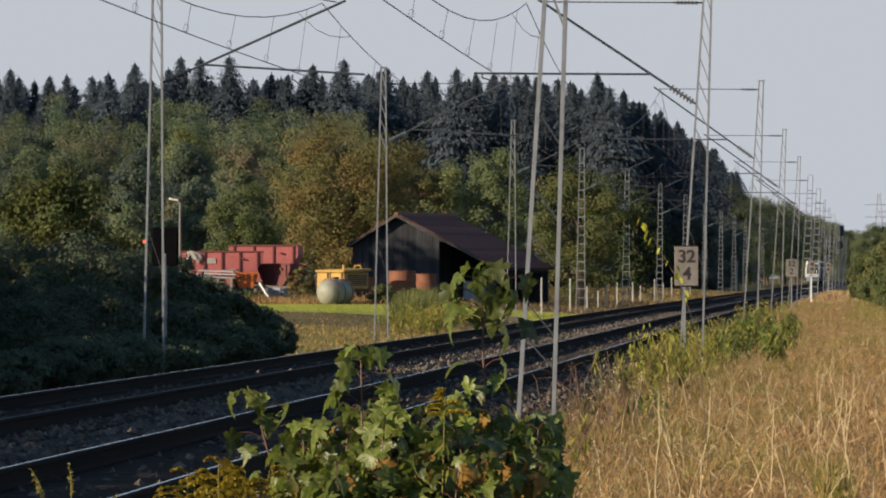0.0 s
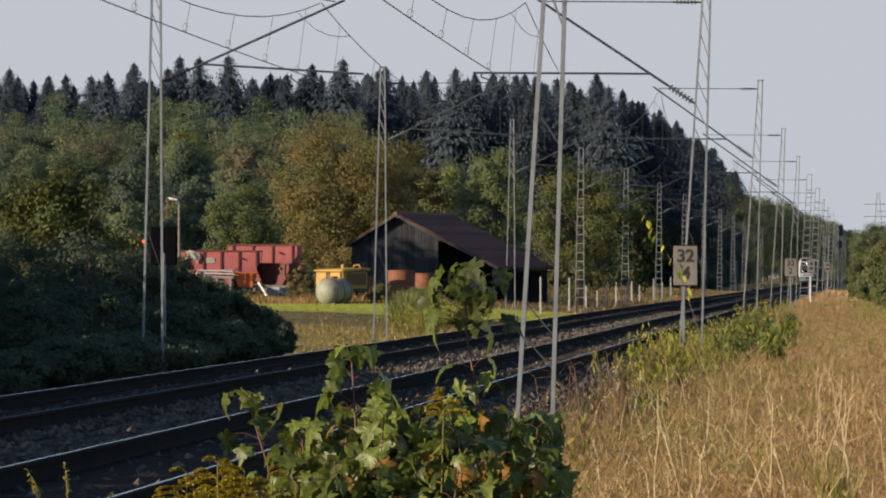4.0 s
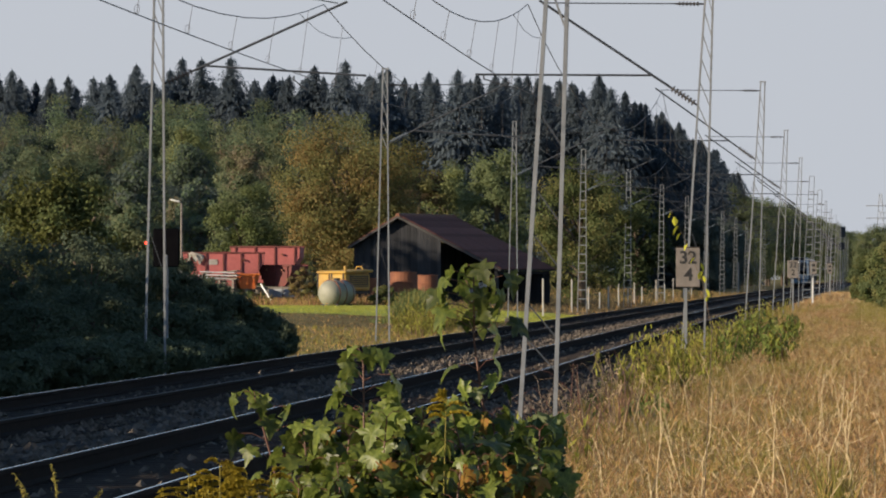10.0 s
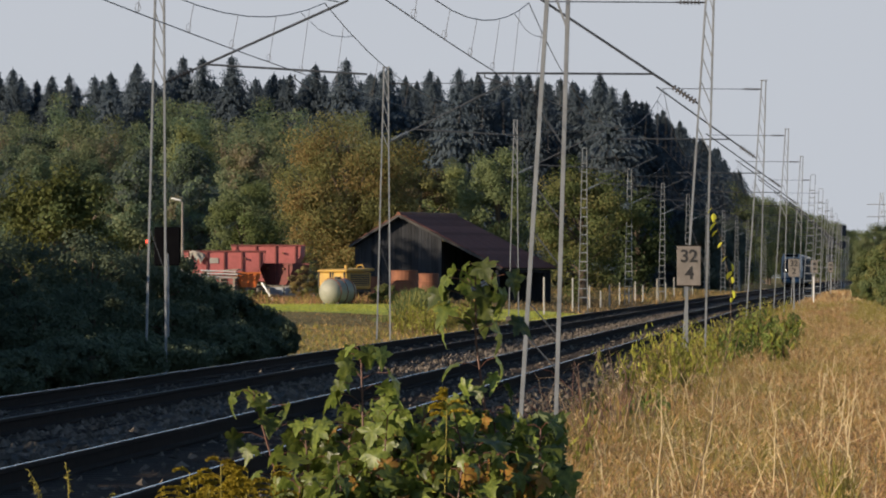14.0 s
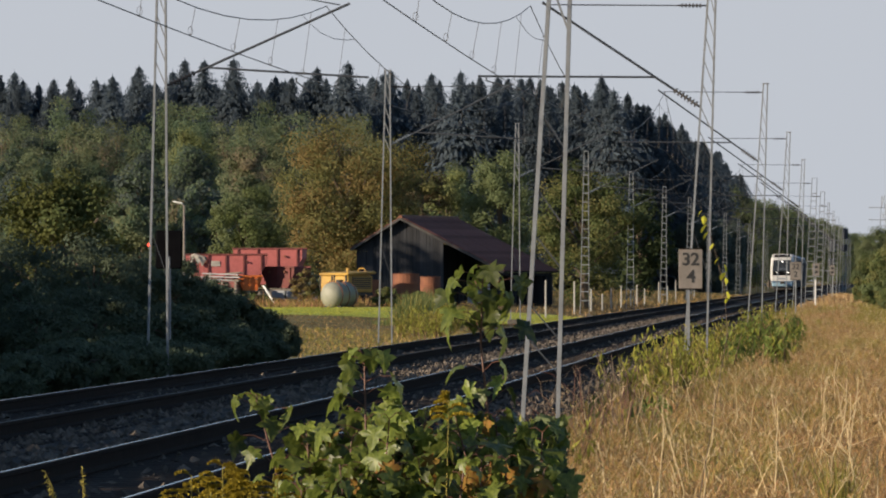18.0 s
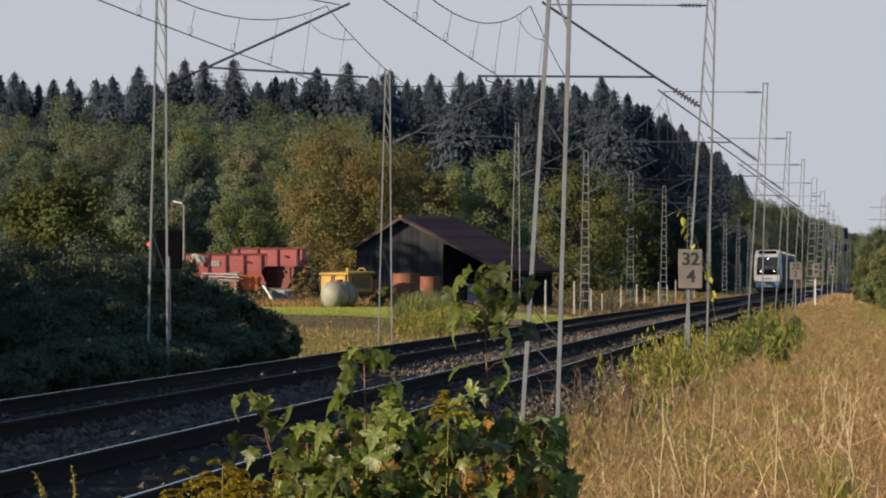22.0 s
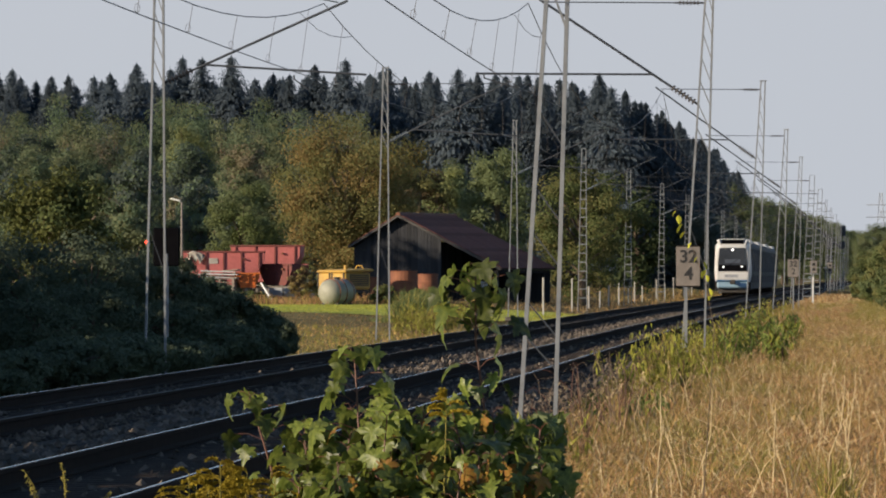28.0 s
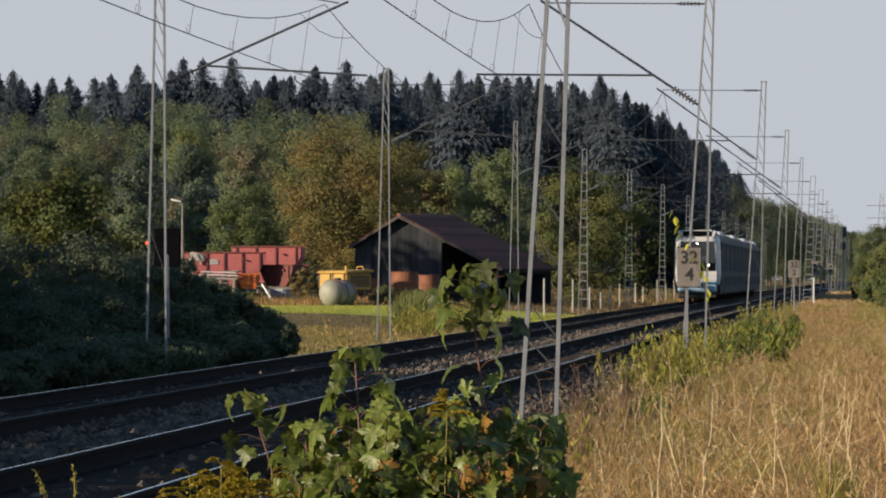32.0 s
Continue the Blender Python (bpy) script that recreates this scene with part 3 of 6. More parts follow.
def forest():
    r = np.random.default_rng(11)
    kinds = ((23.2, 10.0, 3.8), (22.2, 8.0, 3.3), (21.2, 9.0, 3.6), (20.0, 7.6, 3.2), (24.0, 11.0, 4.0), (22.6, 6.6, 2.9), (20.7, 10.0, 3.6))
    protos = [spruce(h * 1.09, r, "hazy blue-green spruce standing in the forest edge", c * 1.09, w * 1.09) for h, c, w in kinds]
    used = set()
    spots = []
    # skyline trees that stand out
    for x, k in ((-69.1, 4), (-73.6, 0), (-67.0, 4), (-63.8, 4), (-59.6, 1), (-57.8, 0), (-55.3, 0), (-52.0, 4), (-47.8, 0), (-40.4, 0), (-43.2, 2), (-38.4, 1), (-35.8, 2), (-32.8, 3), (-28.5, 2), (-25.9, 1), (-23.3, 2), (-22.3, 3), (-21.2, 3), (-24.6, 6), (-76.0, 1), (-80.5, 1), (-78.0, 2), (-83.0, 2), (-87.0, 3)):
        spots.append((x, 900 + r.uniform(-4, 4), k))
    for i in range(84):
        x = -99 + i * 0.90 + r.uniform(-0.45, 0.45)
        spots.append((x, 925 + r.uniform(-15, 15), int(r.choice((0, 1, 2, 3, 5, 6) if x < -46 else ((0, 1, 2, 5, 6) if x < -27 else (2, 6, 3))))))
    for i in range(84):
        x = -101 + i * 0.90 + r.uniform(-0.5, 0.5)
        spots.append((x, 965 + r.uniform(-15, 15), int(r.choice((0, 5, 1, 4) if x < -46 else ((0, 1, 2) if x < -27 else (1, 2, 6))))))
    spots = [(x * 1.09, y * 1.09, k) for x, y, k in spots]
    for i in range(58):                      # the edge that runs off along the line
        y = 990 + i * 13.5 + r.uniform(-6, 6)
        spots.append((-21.8 - abs(r.normal(0, 1.8)), y, 3 if y < 1180 else int(r.choice((2, 3, 3)))))
    for x, y, k in spots:
        g = ground_z(x, y) - (0.7 if x > -25.4 else 0.0)
        if k in used:
            copy_thing(protos[k], pose(x, y, g - r.uniform(0, 1.6) * r.random(), 0, 0, r.uniform(0, 360)))
        else:
            protos[k].matrix_basis = pose(x, y, g)
            used.add(k)
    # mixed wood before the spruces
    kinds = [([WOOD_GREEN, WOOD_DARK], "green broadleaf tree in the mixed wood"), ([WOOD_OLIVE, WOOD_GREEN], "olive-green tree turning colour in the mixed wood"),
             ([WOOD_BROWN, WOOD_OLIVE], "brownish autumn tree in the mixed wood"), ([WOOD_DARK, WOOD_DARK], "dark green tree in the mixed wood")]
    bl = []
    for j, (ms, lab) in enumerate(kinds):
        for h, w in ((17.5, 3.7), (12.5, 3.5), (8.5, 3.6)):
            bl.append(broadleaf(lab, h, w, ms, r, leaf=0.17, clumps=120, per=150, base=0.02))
            tagged(bl[-1], group="trees of the mixed wood")
    first = set()

    def put(i, x, y, rot):
        if i in first:
            copy_thing(bl[i], pose(x, y, ground_z(x, y) - r.uniform(0, 3.2), 0, 0, rot))
        else:
            bl[i].matrix_basis = pose(x, y, ground_z(x, y), 0, 0, rot)
            first.add(i)

    for y0, kind, step, x0, x1 in ((862, 0, 1.3, -88, -48), (800, 0, 1.2, -84, -44), (745, 1, 1.15, -78, -38), (690, 1, 1.15, -72, -31), (645, 2, 1.15, -66, -28), (600, 2, 1.4, -61, -32), (560, 2, 1.6, -56, -34)):
        x = x0
        while x < x1:
            c = int(r.choice((0, 1, 1, 2, 2, 3)))
            put(c * 3 + kind, x + r.normal(0, 0.6), y0 + r.uniform(-22, 22), r.uniform(0, 360))
            x += step * r.uniform(0.8, 1.4)
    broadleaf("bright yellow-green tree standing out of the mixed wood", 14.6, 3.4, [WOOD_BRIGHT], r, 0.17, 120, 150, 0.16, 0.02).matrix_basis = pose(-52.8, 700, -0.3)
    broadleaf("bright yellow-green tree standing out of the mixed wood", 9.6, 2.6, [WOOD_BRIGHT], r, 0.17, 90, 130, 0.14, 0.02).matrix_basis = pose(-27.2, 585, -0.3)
    # haze and shade set by leaf colour: pale beyond 1350 m, dark nearer
    far = [broadleaf("tree beside the line far ahead, haze in its leaf colour", h, w, ms, r, 0.22, 110, 190, 0.2, 0.02) for h, w, ms in ((17.0, 8.0, [LEAF_PALE, WOOD_OLIVE]), (10.5, 6.0, [WOOD_DARK]))]
    for t in far:
        tagged(t, group="far trees beside the line")
    for i in range(34):                      # trees beside the line, far ahead
        y = 980 + i * 40
        p = far[0] if y > 1350 else far[1]
        m = pose(-19.0 + 15.0 * max(0.0, (y - 1350) / 950.0) + r.normal(0, 0.8), y + r.uniform(-12, 12), -0.4 - r.uniform(0, 2.0), 0, 0, r.uniform(0, 360))
        if i in (0, 33):
            p.matrix_basis = m
        else:
            copy_thing(p, m)
    for i in range(22):
        copy_thing(far[0], pose(-9 + i * 2.1, 2330 + r.uniform(0, 120), -0.4 - r.uniform(0, 3), 0, 0, r.uniform(0, 360)))


forest()


def yard_trees():
    r = np.random.default_rng(23)
    broadleaf("large round broadleaf tree with olive and golden autumn leaves", 11.0, 9.0, [LEAF_OLIVE, LEAF_GOLD, LEAF_OLIVE], r, 0.115, 230, 320, 0.3, 0.1).matrix_basis = pose(-30.2, 525, -0.1)
    broadleaf("brownish autumn tree behind the barn", 9.4, 4.4, [LEAF_BROWN, LEAF_OLIVE], r, 0.15, 90, 200, 0.22, 0.1).matrix_basis = pose(-27.0, 548, -0.1)
    broadleaf("pale green willow-like tree behind the barn", 9.7, 3.9, [LEAF_PALE], r, 0.12, 100, 260, 0.2, 0.1).matrix_basis = pose(-22.2, 550, -0.1)
    broadleaf("green and yellow tree beside the line", 7.9, 5.6, [LEAF_GREEN, LEAF_GREEN, LEAF_OLIVE], r, 0.115, 120, 280, 0.2, 0.08).matrix_basis = pose(-15.1, 490, -0.1)
    broadleaf("pale green young tree behind the skips", 6.6, 4.0, [LEAF_PALE, LEAF_GREEN], r, 0.10, 110, 280, 0.14, 0.06).matrix_basis = pose(-31.6, 455, -0.1)
    broadleaf("dark tree behind the lattice masts", 7.0, 5.0, [LEAF_DARK], r, 0.24, 70, 80, 0.2, 0.06).matrix_basis = pose(-14.5, 590, -0.1)
    broadleaf("low brownish bush tree behind the barn", 5.2, 5.0, [LEAF_BROWN, LEAF_DARK], r, 0.22, 60, 90, 0.16, 0.06).matrix_basis = pose(-25.0, 520, -0.1)
    broadleaf("round bush with yellowish leaves on the bank", 4.1, 2.7, [LEAF_YELLOW, LEAF_YELLOW, LEAF_GREEN], r, 0.08, 140, 150, 0.08, 0.1, name="bush").matrix_basis = pose(-17.5, 192, -0.4)


yard_trees()


def bank_bushes():
    """The shaded thicket on the bank by the far track."""
    r = np.random.default_rng(31)
    spots = [(-17.2, 184, 2.2, 3.0), (-15.8, 182, 2.15, 2.4), (-14.9, 183, 2.05, 1.7), (-14.2, 184, 1.72, 1.3), (-13.7, 186, 1.30, 1.1), (-13.2, 187, 1.02, 1.1), (-12.75, 188, 0.68, 1.0), (-12.5, 190, 0.40, 0.9),
             (-18.6, 186, 2.4, 3.0), (-16.4, 174, 1.3, 2.4), (-14.9, 172, 1.1, 2.2), (-13.7, 176, 0.85, 1.6), (-14.9, 203, 1.2, 1.6), (-15.4, 165, 0.9, 2.0), (-13.0, 180, 0.45, 1.4), (-12.5, 184, 0.2, 1.2)]
    for i in range(16):
        y = 116 + i * 4.0
        spots.append((-12.35 - 0.004 * (y - 116) * r.uniform(0, 8) - 0.2, y, r.uniform(0.05, 0.35), r.uniform(1.2, 1.8)))
    for x, y, h, w in spots:
        b = broadleaf("dark leafy thicket shrub in the shade of the bank", h + 0.4, w, [BANK_LEAF], r, 0.06, 90, 130, 0.05, 0.02, name="shrub", hollow=0.75)
        tagged(b, category="shrub", group="shrubs of the bank thicket").matrix_basis = pose(x, y, -0.4)


bank_bushes()


def right_bushes():
    r = np.random.default_rng(37)
    for x, y, h, w in ((2.1, 330, 3.2, 2.4), (3.4, 300, 4.0, 3.0), (1.7, 400, 3.1, 2.2), (1.05, 480, 3.0, 2.0), (2.6, 360, 3.0, 2.4), (5.2, 280, 4.4, 3.6), (0.75, 520, 1.6, 1.6), (1.15, 440, 1.9, 1.6), (2.0, 300, 2.2, 1.6)):
        b = broadleaf("green hedge shrub at the edge of the dry field", h, w, [LEAF_PALE, LEAF_GREEN, LEAF_OLIVE], r, 0.075, 130, 200, 0.06, 0.02, name="shrub")
        tagged(b, category="shrub", group="shrubs beside the field").matrix_basis = pose(x, y, -0.2)


right_bushes()


def shade_row():
    """Hedge trees added out of view beyond the bank, off to the left, to shade the tracks, and unseen tall trees added
    beside the yard to shade the barn.
    """
    r = np.random.default_rng(41)
    p = [broadleaf("unseen leafy hedge tree added to shade the tracks", h, 5.0, [LEAF_GREEN, LEAF_DARK], r, 0.36, 110, 34, 0.16, 0.03) for h in (4.7, 4.3, 4.9)]
    for t in p:
        tagged(t, group="row of hedge trees beside the track")
    for i in range(45):
        y = 10 + i * 3.9
        x = -17.4 + r.uniform(-0.7, 0.7) - max(0.0, y - 115) * 0.05
        if i < 3:
            p[i].matrix_basis = pose(x, y, -0.4)
        else:
            copy_thing(p[i % 3], pose(x, y, -0.4 - (1.05 if y > 132 else 0.0), 0, 0, r.uniform(0, 360)))
    # unseen trees left of the yard, added only to keep the barn dark
    tall = broadleaf("unseen tall green tree added to shade the barn", 14.5, 9.0, [LEAF_GREEN, LEAF_DARK], r, 0.4, 120, 60, 0.3, 0.03)
    tall.matrix_basis = pose(-53.5, 459.0, -0.1)
    for x, y in ((-56.5, 466.0), (-53.0, 451.5), (-60.0, 473.0), (-54.5, 474.0)):
        copy_thing(tall, pose(x, y, -0.1, 0, 0, r.uniform(0, 360)))


shade_row()


# ---- grass ----
def blades(x, y, z, h, w, lean, r, shape, slots):
    """Bent grass blades: a root, a knee and a tip each."""
    n = len(x)
    a, la = r.uniform(0, 6.283, n), r.uniform(0, 6.283, n)
    sx, sy = np.cos(a) * w / 2, np.sin(a) * w / 2
    lx, ly = np.cos(la) * lean * h, np.sin(la) * lean * h
    b = np.stack([x, y, z], 1)
    s = np.stack([sx, sy, np.zeros(n)], 1)
    knee = b + np.stack([lx * 0.5, ly * 0.5, h * 0.55], 1)
    tip = b + np.stack([lx, ly, h * (1 - 0.35 * lean)], 1)
    p = np.stack([b - s, b + s, knee - s * 0.8, knee + s * 0.8, tip], 1).reshape(-1, 3)
    order = np.argsort(slots, kind="stable")
    p = p.reshape(n, 5, 3)[order].reshape(-1, 3)
    so = np.asarray(slots)[order]
    k = (np.arange(n) * 5).tolist()
    start = shape.n
    shape.v.append(p)
    shape.n += len(p)
    for i, q in zip(k, so.tolist()):
        i += start
        shape.f += [(i, i + 1, i + 3, i + 2), (i + 2, i + 3, i + 4)]
        shape.s += [q, q]


def field_grass():
    r = np.random.default_rng(3)
    sh = Shape()
    n = 330000
    y = 46 + 400 * r.random(n) ** 2.2
    bd = np.array([bend(a) for a in y])
    left = -3.42 + bd + 0.5 * np.array([noise.noise((a * 0.08, 3.0, 0)) for a in y])
    x = left + (0.9 + 0.0045 * y - left) * r.random(n)
    z = np.array([ground_z(a, b) for a, b in zip(x, y)]) - 0.03
    patch = np.array([noise.noise((a * 0.9, b * 0.09, 1.5)) for a, b in zip(x, y)])
    tone = np.array([noise.noise((a * 1.7, b * 0.2, 8.5)) for a, b in zip(x, y)])
    h = r.uniform(0.12, 0.50, n) * (1 + 0.35 * patch)
    slots = np.where(r.random(n) < np.clip(0.41 + 1.2 * patch - 0.16 * (x + 2) + np.clip((y - 190) / 120, 0, 1) * np.clip(x + 0.4, 0, 1) * 1.4, 0.05, 0.92), 1, 0)
    slots = np.where((slots == 0) & (r.random(n) < 0.30 + 0.8 * tone + np.clip((y - 180) / 250, 0, 0.45)), 3, slots)
    slots = np.where(r.random(n) < 0.13, 2, slots)
    blades(x, y, z, h, r.uniform(0.0028, 0.0062, n) * (1 + y / 170), r.uniform(0.3, 1.5, n) + 0.9 * (r.random(n) < 0.4), r, sh, slots)
    m = 46000                                # matted blades lying across one another
    yy = 46 + 240 * r.random(m) ** 2.0
    xx = -3.0 + (3.9 + 0.0045 * yy) * r.random(m)
    zz = np.array([ground_z(a, b) for a, b in zip(xx, yy)]) + r.uniform(0.02, 0.26, m)
    blades(xx, yy, zz, r.uniform(0.05, 0.14, m), r.uniform(0.0022, 0.005, m) * (1 + yy / 150), r.uniform(1.4, 3.4, m), r, sh, r.choice((0, 0, 0, 1, 1, 2, 3, 3), m))
    # seed heads: small tufts on the tips
    m = 20000
    yy = 46 + 260 * r.random(m) ** 2.0
    xx = -3.0 + (3.9 + 0.0045 * yy) * r.random(m)
    zz = np.array([ground_z(a, b) for a, b in zip(xx, yy)]) + r.uniform(0.18, 0.5, m)
    k0 = len(sh.s)
    sh.cards(np.stack([xx, yy, zz], 1), unit(m, r) * np.array([1, 1, 0.3]), np.array([0, 0, 1.0]) + r.normal(0, 0.5, (m, 3)), r.uniform(0.004, 0.009, m), r.uniform(0.03, 0.08, m))
    sh.s[k0:] = [int(q) for q in r.choice((0, 0, 2, 3, 3), m)]
    m = 26000                                # round and behind the camera
    yy = r.uniform(-6, 48, m)
    xx = r.uniform(-2.8, 6.0, m)
    far = np.hypot(xx, yy) > 1.5
    xx, yy = xx[far], yy[far]
    m = len(xx)
    blades(xx, yy, np.full(m, -0.44), r.uniform(0.15, 0.45, m), r.uniform(0.006, 0.012, m), r.uniform(0.1, 1.0, m), r, sh, r.choice((0, 0, 1, 3), m))
    # scattered tall bent stalks
    m = 12000                                # thinner cover towards the far end of the field
    yy = r.uniform(430, 760, m)
    xx = -3.0 + np.array([bend(a) for a in yy]) + (4.6 + 0.0045 * yy) * r.random(m)
    blades(xx, yy, np.full(m, -0.15), r.uniform(0.15, 0.45, m), r.uniform(0.03, 0.05, m), r.uniform(0.1, 0.9, m), r, sh, r.choice((0, 0, 2, 3), m))
    m = 1500
    yy = 50 + 200 * r.random(m) ** 1.5
    xx = -2.9 + (3.6 + 0.0045 * yy) * r.random(m)
    blades(xx, yy, np.full(m, -0.4), r.uniform(0.4, 0.72, m), r.uniform(0.005, 0.010, m), r.uniform(0.2, 1.2, m), r, sh, r.choice((0, 2, 2), m))
    m = 6500                                 # dry grass round the foot of the first mast
    yy = r.uniform(64, 125, m)
    xx = r.uniform(-3.2, -2.1, m)
    blades(xx, yy, np.array([ground_z(a, b) for a, b in zip(xx, yy)]), r.uniform(0.12, 0.5, m), r.uniform(0.005, 0.009, m), r.uniform(0.2, 1.3, m), r, sh, r.choice((0, 0, 1, 3), m))
    m = 260                                  # a greener tuft alone in the dry grass
    blades(-0.12 + r.normal(0, 0.05, m), 61 + r.normal(0, 0.1, m), np.full(m, -0.42), r.uniform(0.25, 0.72, m), r.uniform(0.005, 0.009, m), r.uniform(0.05, 0.5, m), r, sh, np.full(m, 1))
    part("dry_grass", sh, [STRAW, GRASS_GREEN, STRAW_PALE, STRAW_RED], label="tall dry straw-coloured grass with green tufts", kind="stuff")


field_grass()


def meadow():
    """Sunlit turf strip and long grass beyond the far track."""
    r = np.random.default_rng(5)
    sh = Shape()
    for n, y0, y1, h0, h1, green in ((16000, 200, 285, 0.06, 0.22, 0.62), (9000, 285, 335, 0.05, 0.16, 3.0), (26000, 335, 402, 0.05, 0.15, 2.0), (9000, 400, 560, 0.1, 0.4, 3.0), (7000, 560, 900, 0.2, 0.5, 0.2)):
        y = r.uniform(y0, y1, n)
        x = -11.4 - 20 * r.random(n) ** 1.3
        x = np.maximum(x, -0.09 * y - 1) + np.array([bend(a) for a in y])
        z = np.array([ground_z(a, b) for a, b in zip(x, y)]) - 0.02
        blades(x, y, z, r.uniform(h0, h1, n), r.uniform(0.014, 0.026, n) * (1.6 if y0 > 390 else 1.0), r.uniform(0.3, 1.5, n), r, sh, r.choice((0, 3, 3, 3), n) if green == 3.0 else np.where(r.random(n) < green, 2 if green > 1 else 1, 0))
    n = 5200                                 # a clump of tall green reeds
    y = r.uniform(306, 330, n)
    x = -15.75 + r.normal(0, 0.45, n)
    h = np.clip(1.45 - 1.6 * np.abs(x + 15.6) ** 1.4, 0.25, 1.5) * r.uniform(0.45, 1.05, n)
    blades(x, y, np.array([ground_z(a, b) for a, b in zip(x, y)]), h, r.uniform(0.02, 0.045, n), r.uniform(0.05, 0.5, n), r, sh, r.choice((1, 4, 4, 4, 4), n))
    part("meadow_grass", sh, [STRAW, GRASS_GREEN, TURF_BLADE, LEAF_BROWN, LEAF_GREEN], label="yellow-green meadow grass beside the far track", kind="stuff")
    v, f = [], []
    ys, xs = np.linspace(334, 405, 15), np.linspace(-40, -13.2, 14)
    for y in ys:
        for x in xs:
            v.append((x, y, ground_z(x, y) + 0.05 * noise.noise((x * 0.3, y * 0.07, 0)) + 0.03))
    for j in range(14):
        for i in range(13):
            f.append((j * 14 + i, j * 14 + i + 1, j * 14 + 15 + i, j * 14 + 14 + i))
    part("turf", Shape().add(v, f), MEADOW, label="short sunlit yellow-green turf before the yard", kind="structure", smooth=True)


meadow()


def weeds():
    """Leafy green weeds along the foot of the near track."""
    r = np.random.default_rng(9)
    protos = []
    for k in range(4):
        t = thing("weed_plant", "bushy green and yellow weed growing beside the ballast", "weed", group="weeds beside the near track")
        st, lf = Shape(), Shape()
        for i in range(7):
            a, ln = r.uniform(0, 6.28), r.uniform(0.35, 0.9)
            d = Vector((math.cos(a) * 0.35, math.sin(a) * 0.35, 1)) * ln
            st.path([(0, 0, 0), tuple(d * 0.5 + Vector((0, 0, 0.03))), tuple(d)], [0.006, 0.005, 0.002], 4)
            m = 26
            f = r.uniform(0.25, 1.05, m)
            p = np.outer(f, np.array(d)) + r.normal(0, 0.06, (m, 3))
            lf.cards(p, unit(m, r) + np.array([0, -0.6, 0.2]), unit(m, r) * 0.6 + np.array([0, 0, 1.0]), 0.03, r.uniform(0.08, 0.17, m), int(r.random() < 0.35))
        part("stem", st, STEM_RED, t)
        part("foliage", lf, [WEED, GRASS_GREEN], t)
        protos.append(t)
    for i in range(26):                      # the green clump beyond the far track
        y = r.uniform(245, 300)
        copy_thing(protos[i % 4], pose(r.uniform(-13.4, -11.9) - 0.002 * (y - 245) * 10, y, -0.42, 0, 0, r.uniform(0, 360)))
    for i in range(4):                       # round the foot of the first mast
        copy_thing(protos[i % 4], pose(r.uniform(-2.9, -2.3), r.uniform(70, 76), -0.75, 0, 0, r.uniform(0, 360)))
    for i in range(58):
        if i < 26:
            y = r.uniform(118, 172)
            x = -3.1 + abs(r.normal(0, 0.4))
        else:
            y = 112 + 270 * r.random() ** 1.1
            x = -3.1 + bend(y) + abs(r.normal(0, 0.22))
        if i < 4:
            protos[i].matrix_basis = pose(x, y, -0.42)
        else:
            copy_thing(protos[i % 4], pose(x, y, ground_z(x, y) - r.uniform(-0.05, 0.42), 0, 0, r.uniform(0, 360)))
    tall = []
    for k in range(3):                       # tall weeds with long hanging leaves
        t = thing("weed_plant", "tall dark green weed with long hanging leaves", "weed", group="tall weeds beside the near track")
        st, lf = Shape(), Shape()
        for i in range(5):
            a, ln = r.uniform(0, 6.28), r.uniform(0.6, 1.0)
            d = Vector((math.cos(a) * 0.25, math.sin(a) * 0.25, 1)) * ln
            st.path([(0, 0, 0), tuple(d * 0.5 + Vector((0, 0, 0.03))), tuple(d)], [0.008, 0.006, 0.003], 4)
            m = 22
            f = r.uniform(0.2, 1.0, m)
            az = r.uniform(0, 6.28, m)
            o = np.stack([np.cos(az), np.sin(az), r.uniform(-0.9, 0.5, m)], 1)
            p = np.outer(f, np.array(d)) + o * 0.09
            lf.cards(p, np.stack([np.cos(az), np.sin(az), np.full(m, 0.8)], 1) + r.normal(0, 0.25, (m, 3)), o, 0.05, r.uniform(0.14, 0.24, m), int(r.random() < 0.3))
        part("stem", st, STEM_RED, t)
        part("foliage", lf, [BIGWEED, WEED], t)
        tall.append(t)
    for i in range(4):
        y = r.uniform(92, 104)
        x = r.uniform(-2.7, -2.3)
        copy_thing(tall[i % 3], pose(x, y, ground_z(x, y) - r.uniform(0.4, 0.6), 0, 0, r.uniform(0, 360)))
    for i in range(44):
        y = r.uniform(160, 240)
        x = r.uniform(-2.75, -1.25) * (0.8 + 0.2 * y / 190)
        m = pose(x, y, ground_z(x, y) - r.uniform(0.0, 0.62), 0, 0, r.uniform(0, 360))
        if i < 3:
            tall[i].matrix_basis = m
        else:
            copy_thing(tall[i % 3], m)


weeds()


